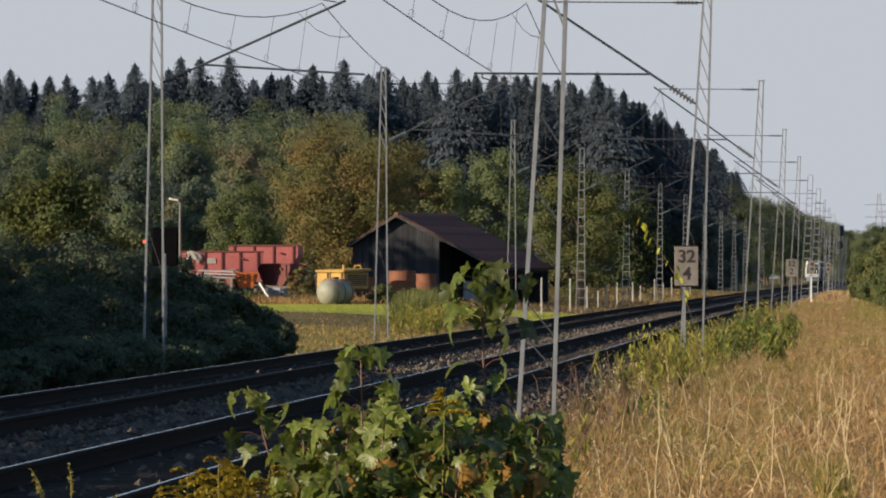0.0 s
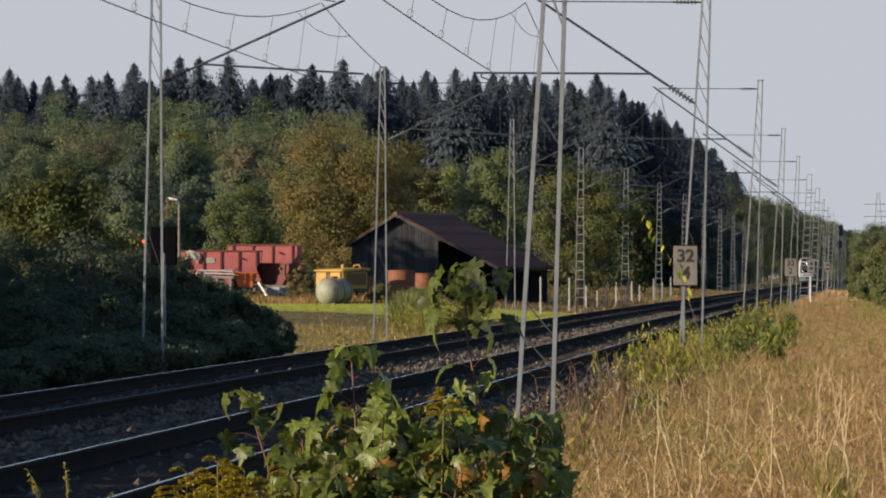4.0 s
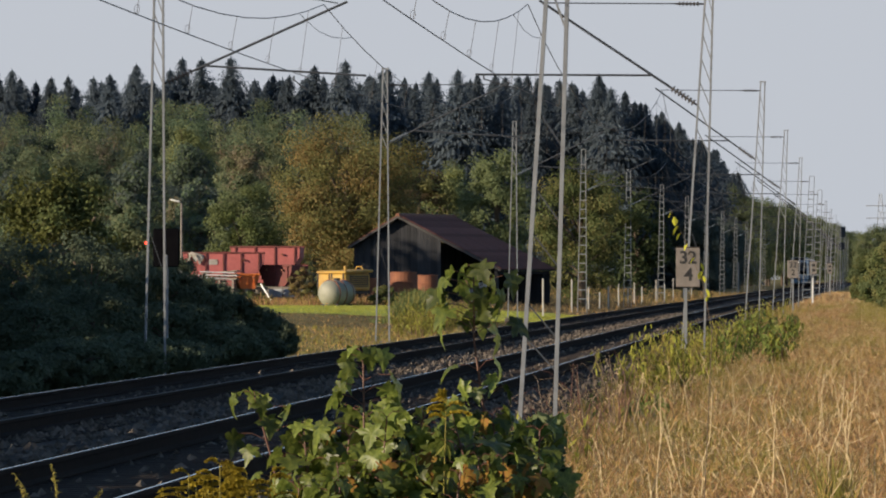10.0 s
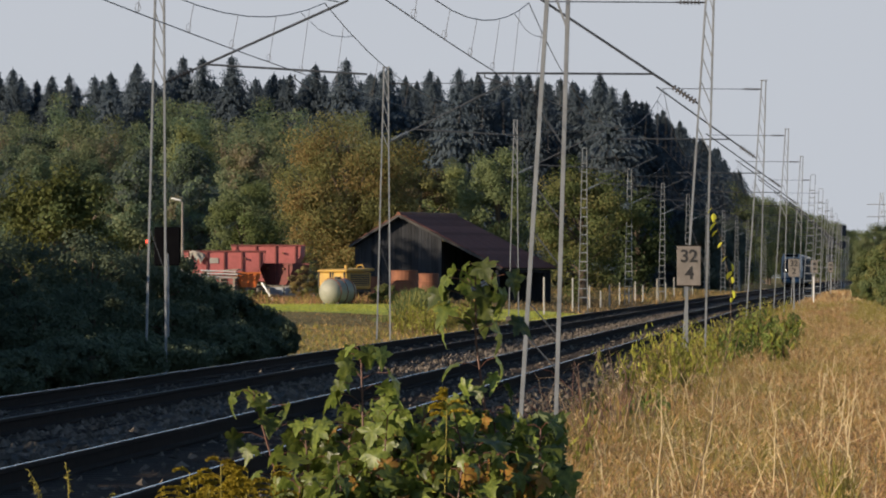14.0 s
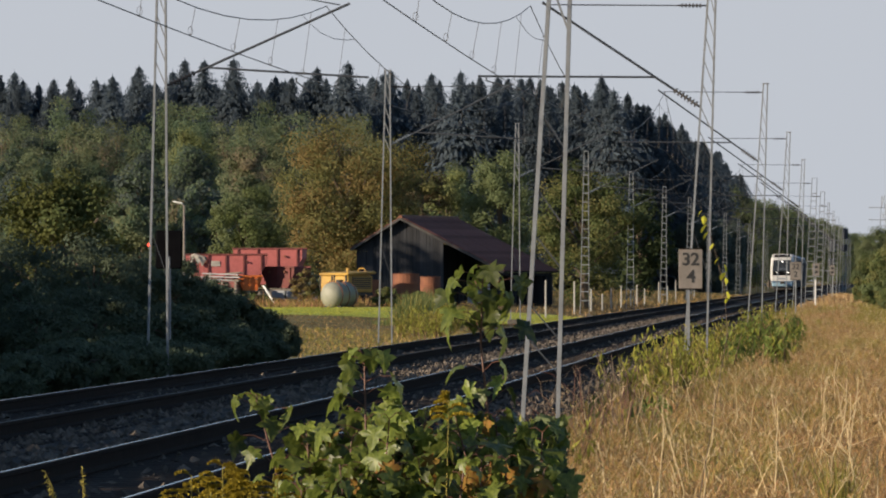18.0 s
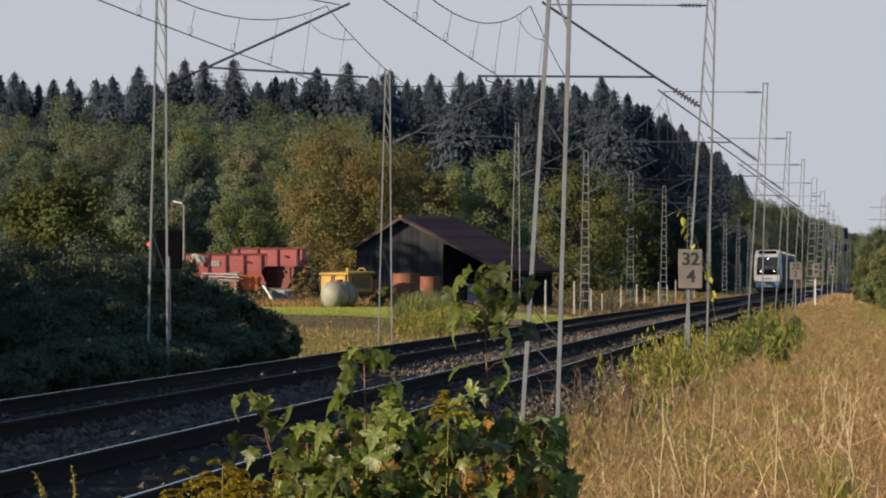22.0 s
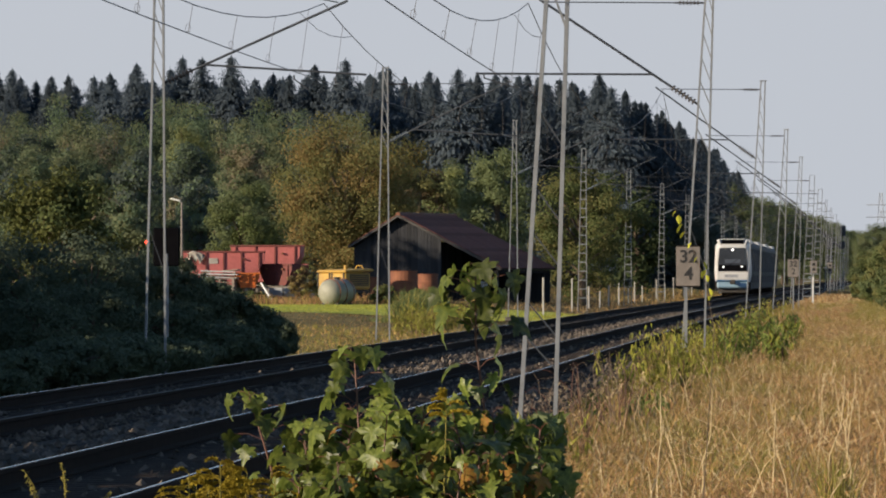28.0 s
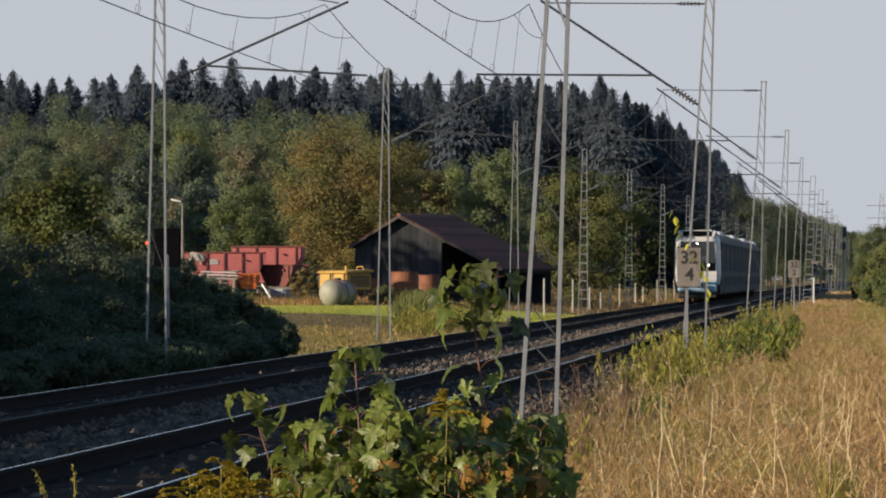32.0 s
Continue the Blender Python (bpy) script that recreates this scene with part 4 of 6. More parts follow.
def bent_stalks():
    """Single long pale stalks that stand out of the dry grass."""
    r = np.random.default_rng(15)
    for i in range(72):
        y = r.uniform(50, 115)
        x = -2.3 + (2.9 + 0.0045 * y) * r.random()
        if i >= 46:
            x, y = r.uniform(-3.2, -2.3), r.uniform(80, 112)
        t = thing("grass_stalk", "long pale bent grass stalk in the dry field", "grass", pose(x, y, ground_z(x, y)), group="tall stalks in the field")
        h, a, l = r.uniform(0.5, 0.85), r.uniform(0, 6.28), r.uniform(0.05, 0.35)
        dx, dy = math.cos(a) * l, math.sin(a) * l
        w = r.normal(0, 0.03)
        part("stem", Shape().path([(0, 0, 0), (dx * 0.15 + w, dy * 0.2, h * 0.4), (dx * 0.5 - w, dy * 0.5, h * 0.75), (dx, dy, h)], [0.0042, 0.0038, 0.003, 0.0015], 5), STRAW_PALE if i < 46 else STEM_RED, t)
        sh = Shape()
        m = 16
        p = np.array([dx, dy, h]) - r.random(m)[:, None] * np.array([dx * 0.4, dy * 0.4, h * 0.16]) + r.normal(0, 0.008, (m, 3))
        sh.cards(p, unit(m, r), unit(m, r) + np.array([0, 0, 1.0]), 0.007, 0.03)
        part("seed_head", sh, STRAW_PALE, t)


    for x, dx, y, h in ((-1.38, 0.03, 62, 1.0), (-1.10, 0.12, 62, 1.0), (-0.27, 0.25, 61, 1.12), (-0.02, -0.02, 66, 0.95), (-0.62, 0.06, 66, 0.85), (-0.08, 0.12, 74, 1.0), (-2.05, 0.05, 58, 0.72)):
        t = thing("dead_weed", "thick pale dead weed standing in the dry grass", "plant", pose(x, y, ground_z(x, y)), group="dead stems in the field")
        pts, rad = [(0, 0, 0)], [0.008]
        for j in range(1, 7):
            q = j / 6
            pts.append((dx * q + r.normal(0, 0.012), r.normal(0, 0.012), h * q))
            rad.append(0.008 - 0.005 * q)
        part("stem", Shape().path(pts, rad, 6), STRAW_PALE, t, "pale kinked stem")
        for j in (3, 4, 5):
            p = Vector(pts[j])
            part("side_twig", Shape().path([tuple(p), tuple(p + Vector((r.normal(0, 0.06), 0, 0.07))), tuple(p + Vector((r.normal(0, 0.1), 0, 0.16)))], [0.0035, 0.003, 0.0015], 4), STRAW_PALE, t)


bent_stalks()


def dead_brush():
    """Tangled dry brown stems and a few leafy weeds round the foot of the first mast."""
    r = np.random.default_rng(18)
    for x, y, h, n in ((-2.95, 86, 0.75, 15), (-2.62, 88, 0.85, 15), (-2.45, 92, 0.95, 13), (-2.75, 80, 0.55, 13), (-3.05, 94, 0.8, 12), (-2.25, 97, 0.8, 10)):
        t = thing("dead_brush", "tangle of dry brown stems beside the mast", "plant", pose(x, y, ground_z(x, y)), group="dry brush beside the mast")
        for i in range(n):
            a, l, hh = r.uniform(0, 6.28), r.uniform(0.08, 0.42), h * r.uniform(0.6, 1.1)
            dx, dy = math.cos(a) * l, math.sin(a) * l
            bow = r.normal(0, 0.07)
            pts = [(dx * 0.1, dy * 0.1, 0), (dx * 0.3 + bow, dy * 0.3, hh * 0.4), (dx * 0.7 + bow, dy * 0.7, hh * 0.8), (dx * 1.1, dy, hh), (dx * 1.5, dy, hh * r.uniform(0.85, 1.1))]
            part("twig", Shape().path(pts, [0.005, 0.0045, 0.0035, 0.0025, 0.0015], 4), STEM_RED if i % 3 == 0 else BRUSH, t)


dead_brush()


# ---- more materials ----
# faded red, moved towards pink to carry the bluish haze
RED = mat("faded_hazy_red_paint", (0.36, 0.105, 0.10), (0.22, 0.07, 0.065), 0.9, 0.7, bump=0.3, per_object=0.2, spec=0.2)
SHEET = mat("soiled_white_sheet", (0.42, 0.40, 0.36), (0.22, 0.20, 0.17), 3, 0.8, bump=0.4)
ORANGE = mat("orange_paint", (0.55, 0.14, 0.02), (0.40, 0.10, 0.02), 2, 0.6)
YELLOW = mat("worn_yellow_paint", (0.45, 0.27, 0.04), (0.30, 0.18, 0.04), 2, 0.6)
RUSTY = mat("rusty_sheet", (0.22, 0.085, 0.04), (0.13, 0.05, 0.03), 2.5, 0.85, bump=0.3)
PALE = mat("pale_tank_paint", (0.27, 0.27, 0.21), (0.19, 0.19, 0.145), 2, 0.6)
GREYPAINT = mat("grey_paint", (0.30, 0.32, 0.34), (0.22, 0.23, 0.25), 3, 0.6)
WHITE = mat("white_paint", (0.72, 0.72, 0.69), (0.60, 0.60, 0.57), 3, 0.5)
BLACK = mat("black_lacquer", (0.004, 0.004, 0.005), (0.006, 0.006, 0.007), 5, 0.95, spec=0.0)
OLDWOOD = mat("dark_weathered_boards", (0.030, 0.032, 0.037), (0.048, 0.050, 0.055), 1.2, 0.95, bump=0.4, per_object=0.3, stretch=(4, 4, 0.4), spec=0.02)
DARKRED = mat("rusty_and_shaded_red_steel", (0.16, 0.035, 0.03), (0.09, 0.03, 0.025), 3, 0.8)
TIMBER = mat("grey_timber", (0.24, 0.21, 0.175), (0.15, 0.13, 0.105), 2, 0.9, bump=0.3, per_object=0.2)
BARGE = mat("weathered_bargeboard", (0.075, 0.07, 0.066), (0.05, 0.047, 0.045), 2, 0.9)
TILE = mat("red_brown_roof_tile", (0.20, 0.085, 0.062), (0.14, 0.064, 0.052), 0.8, 0.9, bump=0.3, per_object=0.22, spec=0.08)
RUBBER = mat("tyre_rubber", (0.02, 0.02, 0.02), (0.03, 0.03, 0.028), 8, 0.85)
BOARD = mat("weathered_white_board", (0.19, 0.168, 0.148), (0.13, 0.115, 0.10), 4, 0.7)
INK = mat("black_sign_ink", (0.015, 0.014, 0.014), (0.02, 0.02, 0.02), 5, 0.6)
REDLAMP = mat("red_signal_glow", (0.5, 0.03, 0.02), (0.4, 0.03, 0.02), 5, 0.4, emit=(1.0, 0.08, 0.04, 1.6))
HEADLAMP = mat("lit_headlamp", (0.9, 0.9, 0.85), (0.8, 0.8, 0.75), 5, 0.3, emit=(1.0, 0.96, 0.86, 3.0))
GLASS = mat("dark_tinted_glass", (0.024, 0.028, 0.036), (0.034, 0.040, 0.05), 1.0, 0.08)
SCREEN_REFLECTION = mat("dim_screen_reflection", (0.05, 0.065, 0.09), (0.035, 0.045, 0.065), 6, 0.7)
# white lowered a little, as distance haze would dull it
TRAINWHITE = mat("hazed_white_train_paint", (0.52, 0.52, 0.51), (0.44, 0.44, 0.43), 0.8, 0.35)
TRAINBLUE = mat("light_blue_train_paint", (0.03, 0.105, 0.21), (0.025, 0.085, 0.17), 0.8, 0.35)
# white sides painted grey for their shade; the front stays white
TRAINSHADE = mat("shaded_train_side", (0.125, 0.118, 0.112), (0.095, 0.09, 0.086), 0.8, 0.7, spec=0.1)
TRAINDARK = mat("dark_window_and_shaded_stripe", (0.03, 0.03, 0.033), (0.045, 0.045, 0.05), 0.8, 0.75, spec=0.1)
SKIRT = mat("pale_blue_skirt", (0.20, 0.31, 0.40), (0.16, 0.25, 0.33), 0.8, 0.5)
UNDERFRAME = mat("dark_underframe", (0.03, 0.028, 0.027), (0.05, 0.045, 0.04), 3, 0.8)


# ---- the barn ----
def build_barn():
    """Long-roofed timber barn: a boarded gable to the left of the ridge and an open shed under the long slope."""
    t = thing("barn", "old dark timber barn with a long red-brown tiled roof", "barn", pose(-24.35, 470, 0, 0, 0, -11))
    ridge, le, re = (0.0, 4.66), (-2.75, 2.98), (5.7, 1.78)
    L, g = 13.0, -0.3
    # gable boards, cut to the roof slope
    x = -2.45
    while x < 2.25:
        zt = (ridge[1] + (le[1] - ridge[1]) * x / le[0] if x < 0 else ridge[1] + (re[1] - ridge[1]) * x / re[0]) - 0.16
        part("board", Shape().box((x, 0.45 + rnd.uniform(-0.012, 0.012), (zt + g) / 2), (0.175, 0.03, zt - g)), OLDWOOD, t)
        x += 0.185
    part("back_wall", Shape().box((0.2, L - 0.5, 1.4), (5.4, 0.1, 3.4)).box((3.8, L - 0.5, 0.6), (3.4, 0.1, 2.0)), OLDWOOD, t, "dark boarded wall")
    for x in (-2.5, 2.2):
        y = 0.6
        h = 2.7 if x < 0 else 3.2
        while y < L - 0.6:
            part("board", Shape().box((x, y, (h + g) / 2), (0.03, 0.35, h - g)), OLDWOOD, t)
            y += 0.37
    for y in (0.5, 4.1, 7.8, 11.4):
        part("post", Shape().box((5.35, y, 0.65), (0.17, 0.17, 1.9), bevel=0.015), OLDWOOD, t, "square timber post")
    part("beam", Shape().box((5.35, L / 2, 1.62), (0.16, L - 0.6, 0.16)), OLDWOOD, t)
    # roof decks
    for a, b in ((ridge, le), (ridge, re)):
        d = Vector((b[0] - a[0], 0, b[1] - a[1]))
        n = Vector((-d.z, 0, d.x)).normalized() * (1 if d.x > 0 else -1)
        v = []
        for off in (0, -0.07):
            for y in (0, L):
                v += [(a[0] + n.x * off, y, a[1] + n.z * off), (b[0] + n.x * off, y, b[1] + n.z * off)]
        part("roof_deck", Shape().add(v, [(0, 1, 3, 2), (4, 6, 7, 5), (0, 4, 5, 1), (2, 3, 7, 6), (0, 2, 6, 4), (1, 5, 7, 3)]), OLDWOOD, t, "dark boarded roof deck")
        part("bargeboard", Shape().tube((a[0], -0.03, a[1] - 0.05), (b[0], -0.03, b[1] - 0.05), 0.085, sides=4), BARGE, t, "weathered grey bargeboard")
        # courses of tiles
        ln = d.length
        rows = int(ln / 0.36)
        dd = d.normalized()
        for i in range(rows):
            c = Vector((a[0], L / 2, a[1])) + dd * (ln * (i + 0.5) / rows) + n * 0.045
            sh = Shape()
            ang = math.atan2(-dd.z, dd.x)
            m = Matrix.Rotation(ang + (0.06 if d.x > 0 else -0.06), 4, "Y")
            cols = 40
            for j in range(cols):
                yy = -L / 2 + (j + 0.5) * L / cols
                sh.box((0, yy, rnd.uniform(0, 0.018)), (ln / rows * 1.12, L / cols * 0.93, 0.03), m)
            ob = part("tile_course", sh, TILE, t, m=Matrix.Translation(c))
    part("ridge_cap", Shape().tube((0, -0.05, ridge[1] + 0.03), (0, L + 0.05, ridge[1] + 0.03), 0.12, sides=8), RUSTY, t, "red ridge tiles")
    box = thing("electric_cabinet", "small grey cabinet standing in the open shed", "cabinet", pose(-20.2, 471.5, -0.3, 0, 0, -6))
    part("body", Shape().box((0, 0, 0.75), (1.15, 0.6, 1.3), bevel=0.03), GREYPAINT, box)
    for s in (-0.29, 0.29):
        part("door", Shape().box((s, -0.315, 0.75), (0.52, 0.03, 1.15), bevel=0.01), GREYPAINT, box)
    part("plinth", Shape().box((0, 0, 0.05), (1.2, 0.65, 0.12)), CONCRETE, box)


build_barn()


# ---- the yard ----
def skip(label, L, H, W, paint, m, ribs=5):
    t = thing("skip_container", label, "skip", m, group="skips in the yard")
    b = L * 0.30
    prof = [(-L / 2, H), (-L / 2 + 0.02, H * 0.72), (-b, 0), (b, 0), (L / 2 - 0.02, H * 0.72), (L / 2, H)]
    inner = [(x * 0.95, max(z, 0.06)) for x, z in prof]
    k = len(prof)
    for y in (-W / 2, W / 2):
        v = [(x, y - 0.02, z) for x, z in prof] + [(x, y + 0.02, z) for x, z in prof]
        f = [tuple(range(k)), tuple(range(2 * k - 1, k - 1, -1))] + [(i, (i + 1) % k, k + (i + 1) % k, k + i) for i in range(k)]
        part("side_plate", Shape().add(v, f), paint, t)
        for j in range(ribs):
            x = -L / 2 + 0.25 + (L - 0.5) * j / (ribs - 1)
            zb = 0.1 if abs(x) < b else H * 0.72 * (abs(x) - b) / (L / 2 - b) + 0.05
            part("rib", Shape().box((x, y + (0.05 if y > 0 else -0.05), (H + zb) / 2), (0.07, 0.07, H - zb)), DARKRED if paint is RED else paint, t)
        part("rim", Shape().box((0, y, H + 0.02), (L + 0.06, 0.11, 0.09), bevel=0.02), DARKRED if paint is RED else paint, t)
    v = [(x, -W / 2, z) for x, z in prof] + [(x, W / 2, z) for x, z in prof] + [(x, -W / 2, z) for x, z in inner] + [(x, W / 2, z) for x, z in inner]
    f = []
    for i in range(k - 1):
        f += [(i, i + 1, k + i + 1, k + i), (2 * k + i, 3 * k + i, 3 * k + i + 1, 2 * k + i + 1)]
    part("trough", Shape().add(v, f), paint, t)
    for s in (-1, 1):
        part("lifting_pin", Shape().tube((s * L * 0.25, -W / 2 - 0.16, H * 0.8), (s * L * 0.25, W / 2 + 0.16, H * 0.8), 0.05, sides=8), RUSTY, t)
    return t


front_skip = skip("faded red steel skip with ribs, stacked on timber", 3.9, 1.62, 1.6, RED, pose(-30.2, 421, 0.90, 0, 0, 3), 5)
skip("faded red steel skip behind another skip", 3.4, 1.72, 1.6, RED, pose(-28.4, 425.5, 1.10, 0, 0, -4), 4)
skip("small orange steel skip before the red ones", 1.15, 0.66, 1.2, ORANGE, pose(-28.95, 418.6, 0.82, 0, 0, 10), 3)
# hopper takes the dark red so that its shade is in the paint
skip("red steel hopper darkened as in shade, standing on a grey flat trailer", 2.0, 0.98, 1.3, DARKRED, pose(-27.35, 421.6, 0.93, 0, 0, -34), 3)


def flat_trailer():
    """A low grey flat trailer with drop sides on two axles."""
    t = thing("flat_trailer", "low grey flat trailer with drop sides under a red hopper", "trailer", pose(-27.2, 421.4, -0.12, 0, 0, -8))
    part("deck", Shape().box((0, 0, 0.95), (3.0, 1.7, 0.12), bevel=0.02), TIMBER, t, "grey plank deck")
    for y in (-0.87, 0.87):
        for x in (-0.76, 0.76):
            part("side_board", Shape().box((x, y, 0.72), (1.46, 0.05, 0.42), bevel=0.015), GREYPAINT, t)
            part("hinge", Shape().box((x, y * 1.03, 0.54), (0.10, 0.05, 0.10)), UNDERFRAME, t)
    part("chassis", Shape().box((0, 0, 0.62), (2.8, 0.8, 0.14)), UNDERFRAME, t)
    for x in (-0.7, 0.7):
        for y in (-0.72, 0.72):
            w = part("wheel", Shape().tube((x, y - 0.1, 0.33), (x, y + 0.1, 0.33), 0.33, sides=18), RUBBER, t)
            part("rim", Shape().tube((x, y - 0.11, 0.33), (x, y + 0.11, 0.33), 0.18, sides=12), GREYPAINT, w)
    part("drawbar", Shape().box((1.9, 0, 0.5), (1.0, 0.1, 0.1)), UNDERFRAME, t)


flat_trailer()


def plank_pile(x, y, z):
    t = thing("plank_pile", "pile of pale boards lying on the pallets", "planks", pose(x, y, z, 0, 0, -14))
    for i in range(9):
        part("plank", Shape().box((rnd.uniform(-0.1, 0.1), -0.3 + 0.2 * (i % 3), 0.05 + 0.11 * (i // 3) + 0.01 * i), (1.9, 0.17, 0.045), Matrix.Rotation(rnd.uniform(-0.1, 0.1), 4, "Y") @ Matrix.Rotation(rnd.uniform(-0.3, 0.3), 4, "Z")), GREYPAINT if i % 3 == 0 else TIMBER, t)


plank_pile(-30.1, 418.2, 1.27)
plank_pile(-31.1, 418.9, 1.12)
plank_pile(-30.3, 416.6, 0.06)


def pallet_stack(x, y, n, w, rot, label):
    t = thing("pallet_stack", label, "pallets", pose(x, y, ground_z(x, y) + 0.02, 0, 0, rot), group="timber stacks in the yard")
    for k in range(n):
        z = k * 0.15
        for j in range(5):
            part("slat", Shape().box((0, -0.5 + j * 0.25, z + 0.13), (w, 0.11, 0.025)), TIMBER, t)
        for j in (-1, 0, 1):
            part("bearer", Shape().box((j * w * 0.45, 0, z + 0.06), (0.1, 1.1, 0.11)), TIMBER, t)


for x, y, n, w, rot in ((-30.6, 421, 6, 1.5, 4), (-29.0, 420.6, 6, 1.5, -3), (-28.3, 425.4, 7, 1.4, 0), (-26.9, 425.6, 7, 1.3, 6), (-28.5, 418.6, 5, 1.2, 9), (-30.1, 418.2, 8, 1.5, -10), (-31.2, 418.9, 7, 1.3, 5)):
    pallet_stack(x, y, n, w, rot, "stack of grey wooden pallets in the yard")

part("label_plate", Shape().box((-0.5, -0.84, 1.2), (0.42, 0.02, 0.26), bevel=0.008), SHEET, front_skip, "worn white label plate")


def white_sheet():
    """Crumpled white sheet hanging over the end of the front skip."""
    t = thing("tarpaulin", "crumpled white sheet hanging over the skip end", "tarpaulin", pose(-31.5, 420.05, 1.75))
    v, f = [], []
    nx, nz = 9, 9
    for layer in (0.0, 0.02):
        for j in range(nz):
            for i in range(nx):
                u, w = i / (nx - 1), j / (nz - 1)
                z = 0.84 - 0.12 * abs(2 * u - 0.7) - w * (0.42 + 0.7 * noise.noise((u * 5, 1.3, 0)))
                v.append((-0.40 + 0.8 * u, layer - 0.1 * noise.noise((u * 5, w * 4, 2.0)) - 0.12 * (1 - abs(2 * u - 1)), z))
    k = nx * nz
    for j in range(nz - 1):
        for i in range(nx - 1):
            a = j * nx + i
            f += [(a, a + nx, a + nx + 1, a + 1), (k + a, k + a + 1, k + a + nx + 1, k + a + nx)]
    rim = list(range(nx)) + [j * nx + nx - 1 for j in range(1, nz)] + [(nz - 1) * nx + i for i in range(nx - 2, -1, -1)] + [j * nx for j in range(nz - 2, 0, -1)]
    f += [(a, b, k + b, k + a) for a, b in zip(rim, rim[1:] + rim[:1])]
    part("sheet", Shape().add(v, f), SHEET, t, smooth=True)


white_sheet()


def yard_growth():
    """Tall brown grass and scrub that has grown up round the skips and machines."""
    r = np.random.default_rng(67)
    sh = Shape()
    n = 5200
    x = r.uniform(-31.5, -21.0, n)
    y = r.uniform(404, 417, n)
    h = r.uniform(0.2, 0.55, n) * (0.6 + 0.9 * np.array([abs(noise.noise((a * 0.7, b * 0.2, 4.0))) * 2 for a, b in zip(x, y)]))
    blades(x, y, np.array([ground_z(a, b) for a, b in zip(x, y)]), h, r.uniform(0.014, 0.03, n), r.uniform(0.1, 0.9, n), r, sh, r.choice((0, 0, 1, 2), n))
    part("yard_grass", sh, [STRAW_RED, STRAW, GRASS_GREEN], label="tall brown grass round the skips and machines", kind="stuff")
    for x, y, h, w, ms in ((-26.1, 417.5, 1.9, 1.3, [LEAF_GOLD, LEAF_BROWN, LEAF_OLIVE]), (-25.2, 418.5, 1.5, 1.2, [LEAF_OLIVE, LEAF_GREEN]), (-21.6, 405, 0.9, 1.4, [LEAF_GREEN, LEAF_OLIVE]), (-28.0, 409, 0.6, 1.5, [LEAF_BROWN, LEAF_GREEN]), (-20.2, 404, 0.8, 1.2, [LEAF_GREEN])):
        b = broadleaf("low brownish shrub grown up in the yard", h, w, ms, r, 0.10, 50, 50, 0.03, 0.02, name="shrub")
        tagged(b, category="shrub", group="shrubs in the yard").matrix_basis = pose(x, y, ground_z(x, y))


yard_growth()

bar = thing("metal_bar", "pale metal bar leaning on the timber stack", "bar", pose(-27.8, 417.2, -0.1))
part("tube", Shape().tube((0.35, 0, 0), (-0.4, 0.6, 1.15), 0.045, sides=8), WHITE, bar)


def yellow_machine():
    t = thing("site_machine", "old yellow compressor trailer with two front hatches", "machine", pose(-24.0, 414, -0.12, 0, 0, -40) @ Matrix.Diagonal((0.92, 0.92, 0.95, 1)))
    part("body", Shape().box((0, 0, 1.33), (1.95, 1.9, 0.86), bevel=0.06), YELLOW, t)
    part("roof", Shape().box((0.02, 0.05, 1.84), (2.1, 2.15, 0.14), Matrix.Rotation(0.035, 4, "X"), bevel=0.05), YELLOW, t, "sun-bleached yellow hood")
    for x in (-0.52, 0.46):
        h = part("hatch", Shape().box((x, -0.965, 1.38), (0.72, 0.04, 0.62), bevel=0.02), YELLOW, t)
        for dx in (-0.41, 0.41):
            part("hatch_frame", Shape().box((x + dx, -0.96, 1.38), (0.06, 0.07, 0.74)), UNDERFRAME, h)
        part("handle", Shape().box((x + 0.25, -0.995, 1.38), (0.03, 0.03, 0.14)), BLACK, h)
    # dark sheet standing for the shade on the right side
    part("side_shade_panel", Shape().box((0.965, 0.1, 1.38), (0.03, 1.4, 0.6)), UNDERFRAME, t)
    for k in range(6):
        part("louvre", Shape().box((0.985, 0.1, 1.14 + 0.1 * k), (0.03, 1.3, 0.03)), YELLOW, t)
    part("exhaust", Shape().path([(0.0, 0.1, 1.86), (0.0, 0.1, 2.12)], 0.09, 8), YELLOW, t)
    part("lifting_eye", Shape().path([(0.5, 0.3, 1.88), (0.6, 0.3, 2.08), (0.85, 0.4, 2.1), (1.0, 0.4, 1.88)], 0.035, 6), YELLOW, t)
    part("chassis", Shape().box((0, 0, 0.82), (1.8, 2.0, 0.16)), UNDERFRAME, t)
    for x in (-0.7, 0.7):
        for y in (-0.6, 0.6):
            w = part("wheel", Shape().tube((x - 0.1, y, 0.38), (x + 0.1, y, 0.38), 0.38, sides=18), RUBBER, t)
            part("rim", Shape().tube((x - 0.115, y, 0.38), (x + 0.115, y, 0.38), 0.2, sides=12), YELLOW, w)
    for y in (-0.6, 0.6):
        part("axle_stand", Shape().box((0, y, 0.58), (1.2, 0.14, 0.42)), UNDERFRAME, t)


yellow_machine()


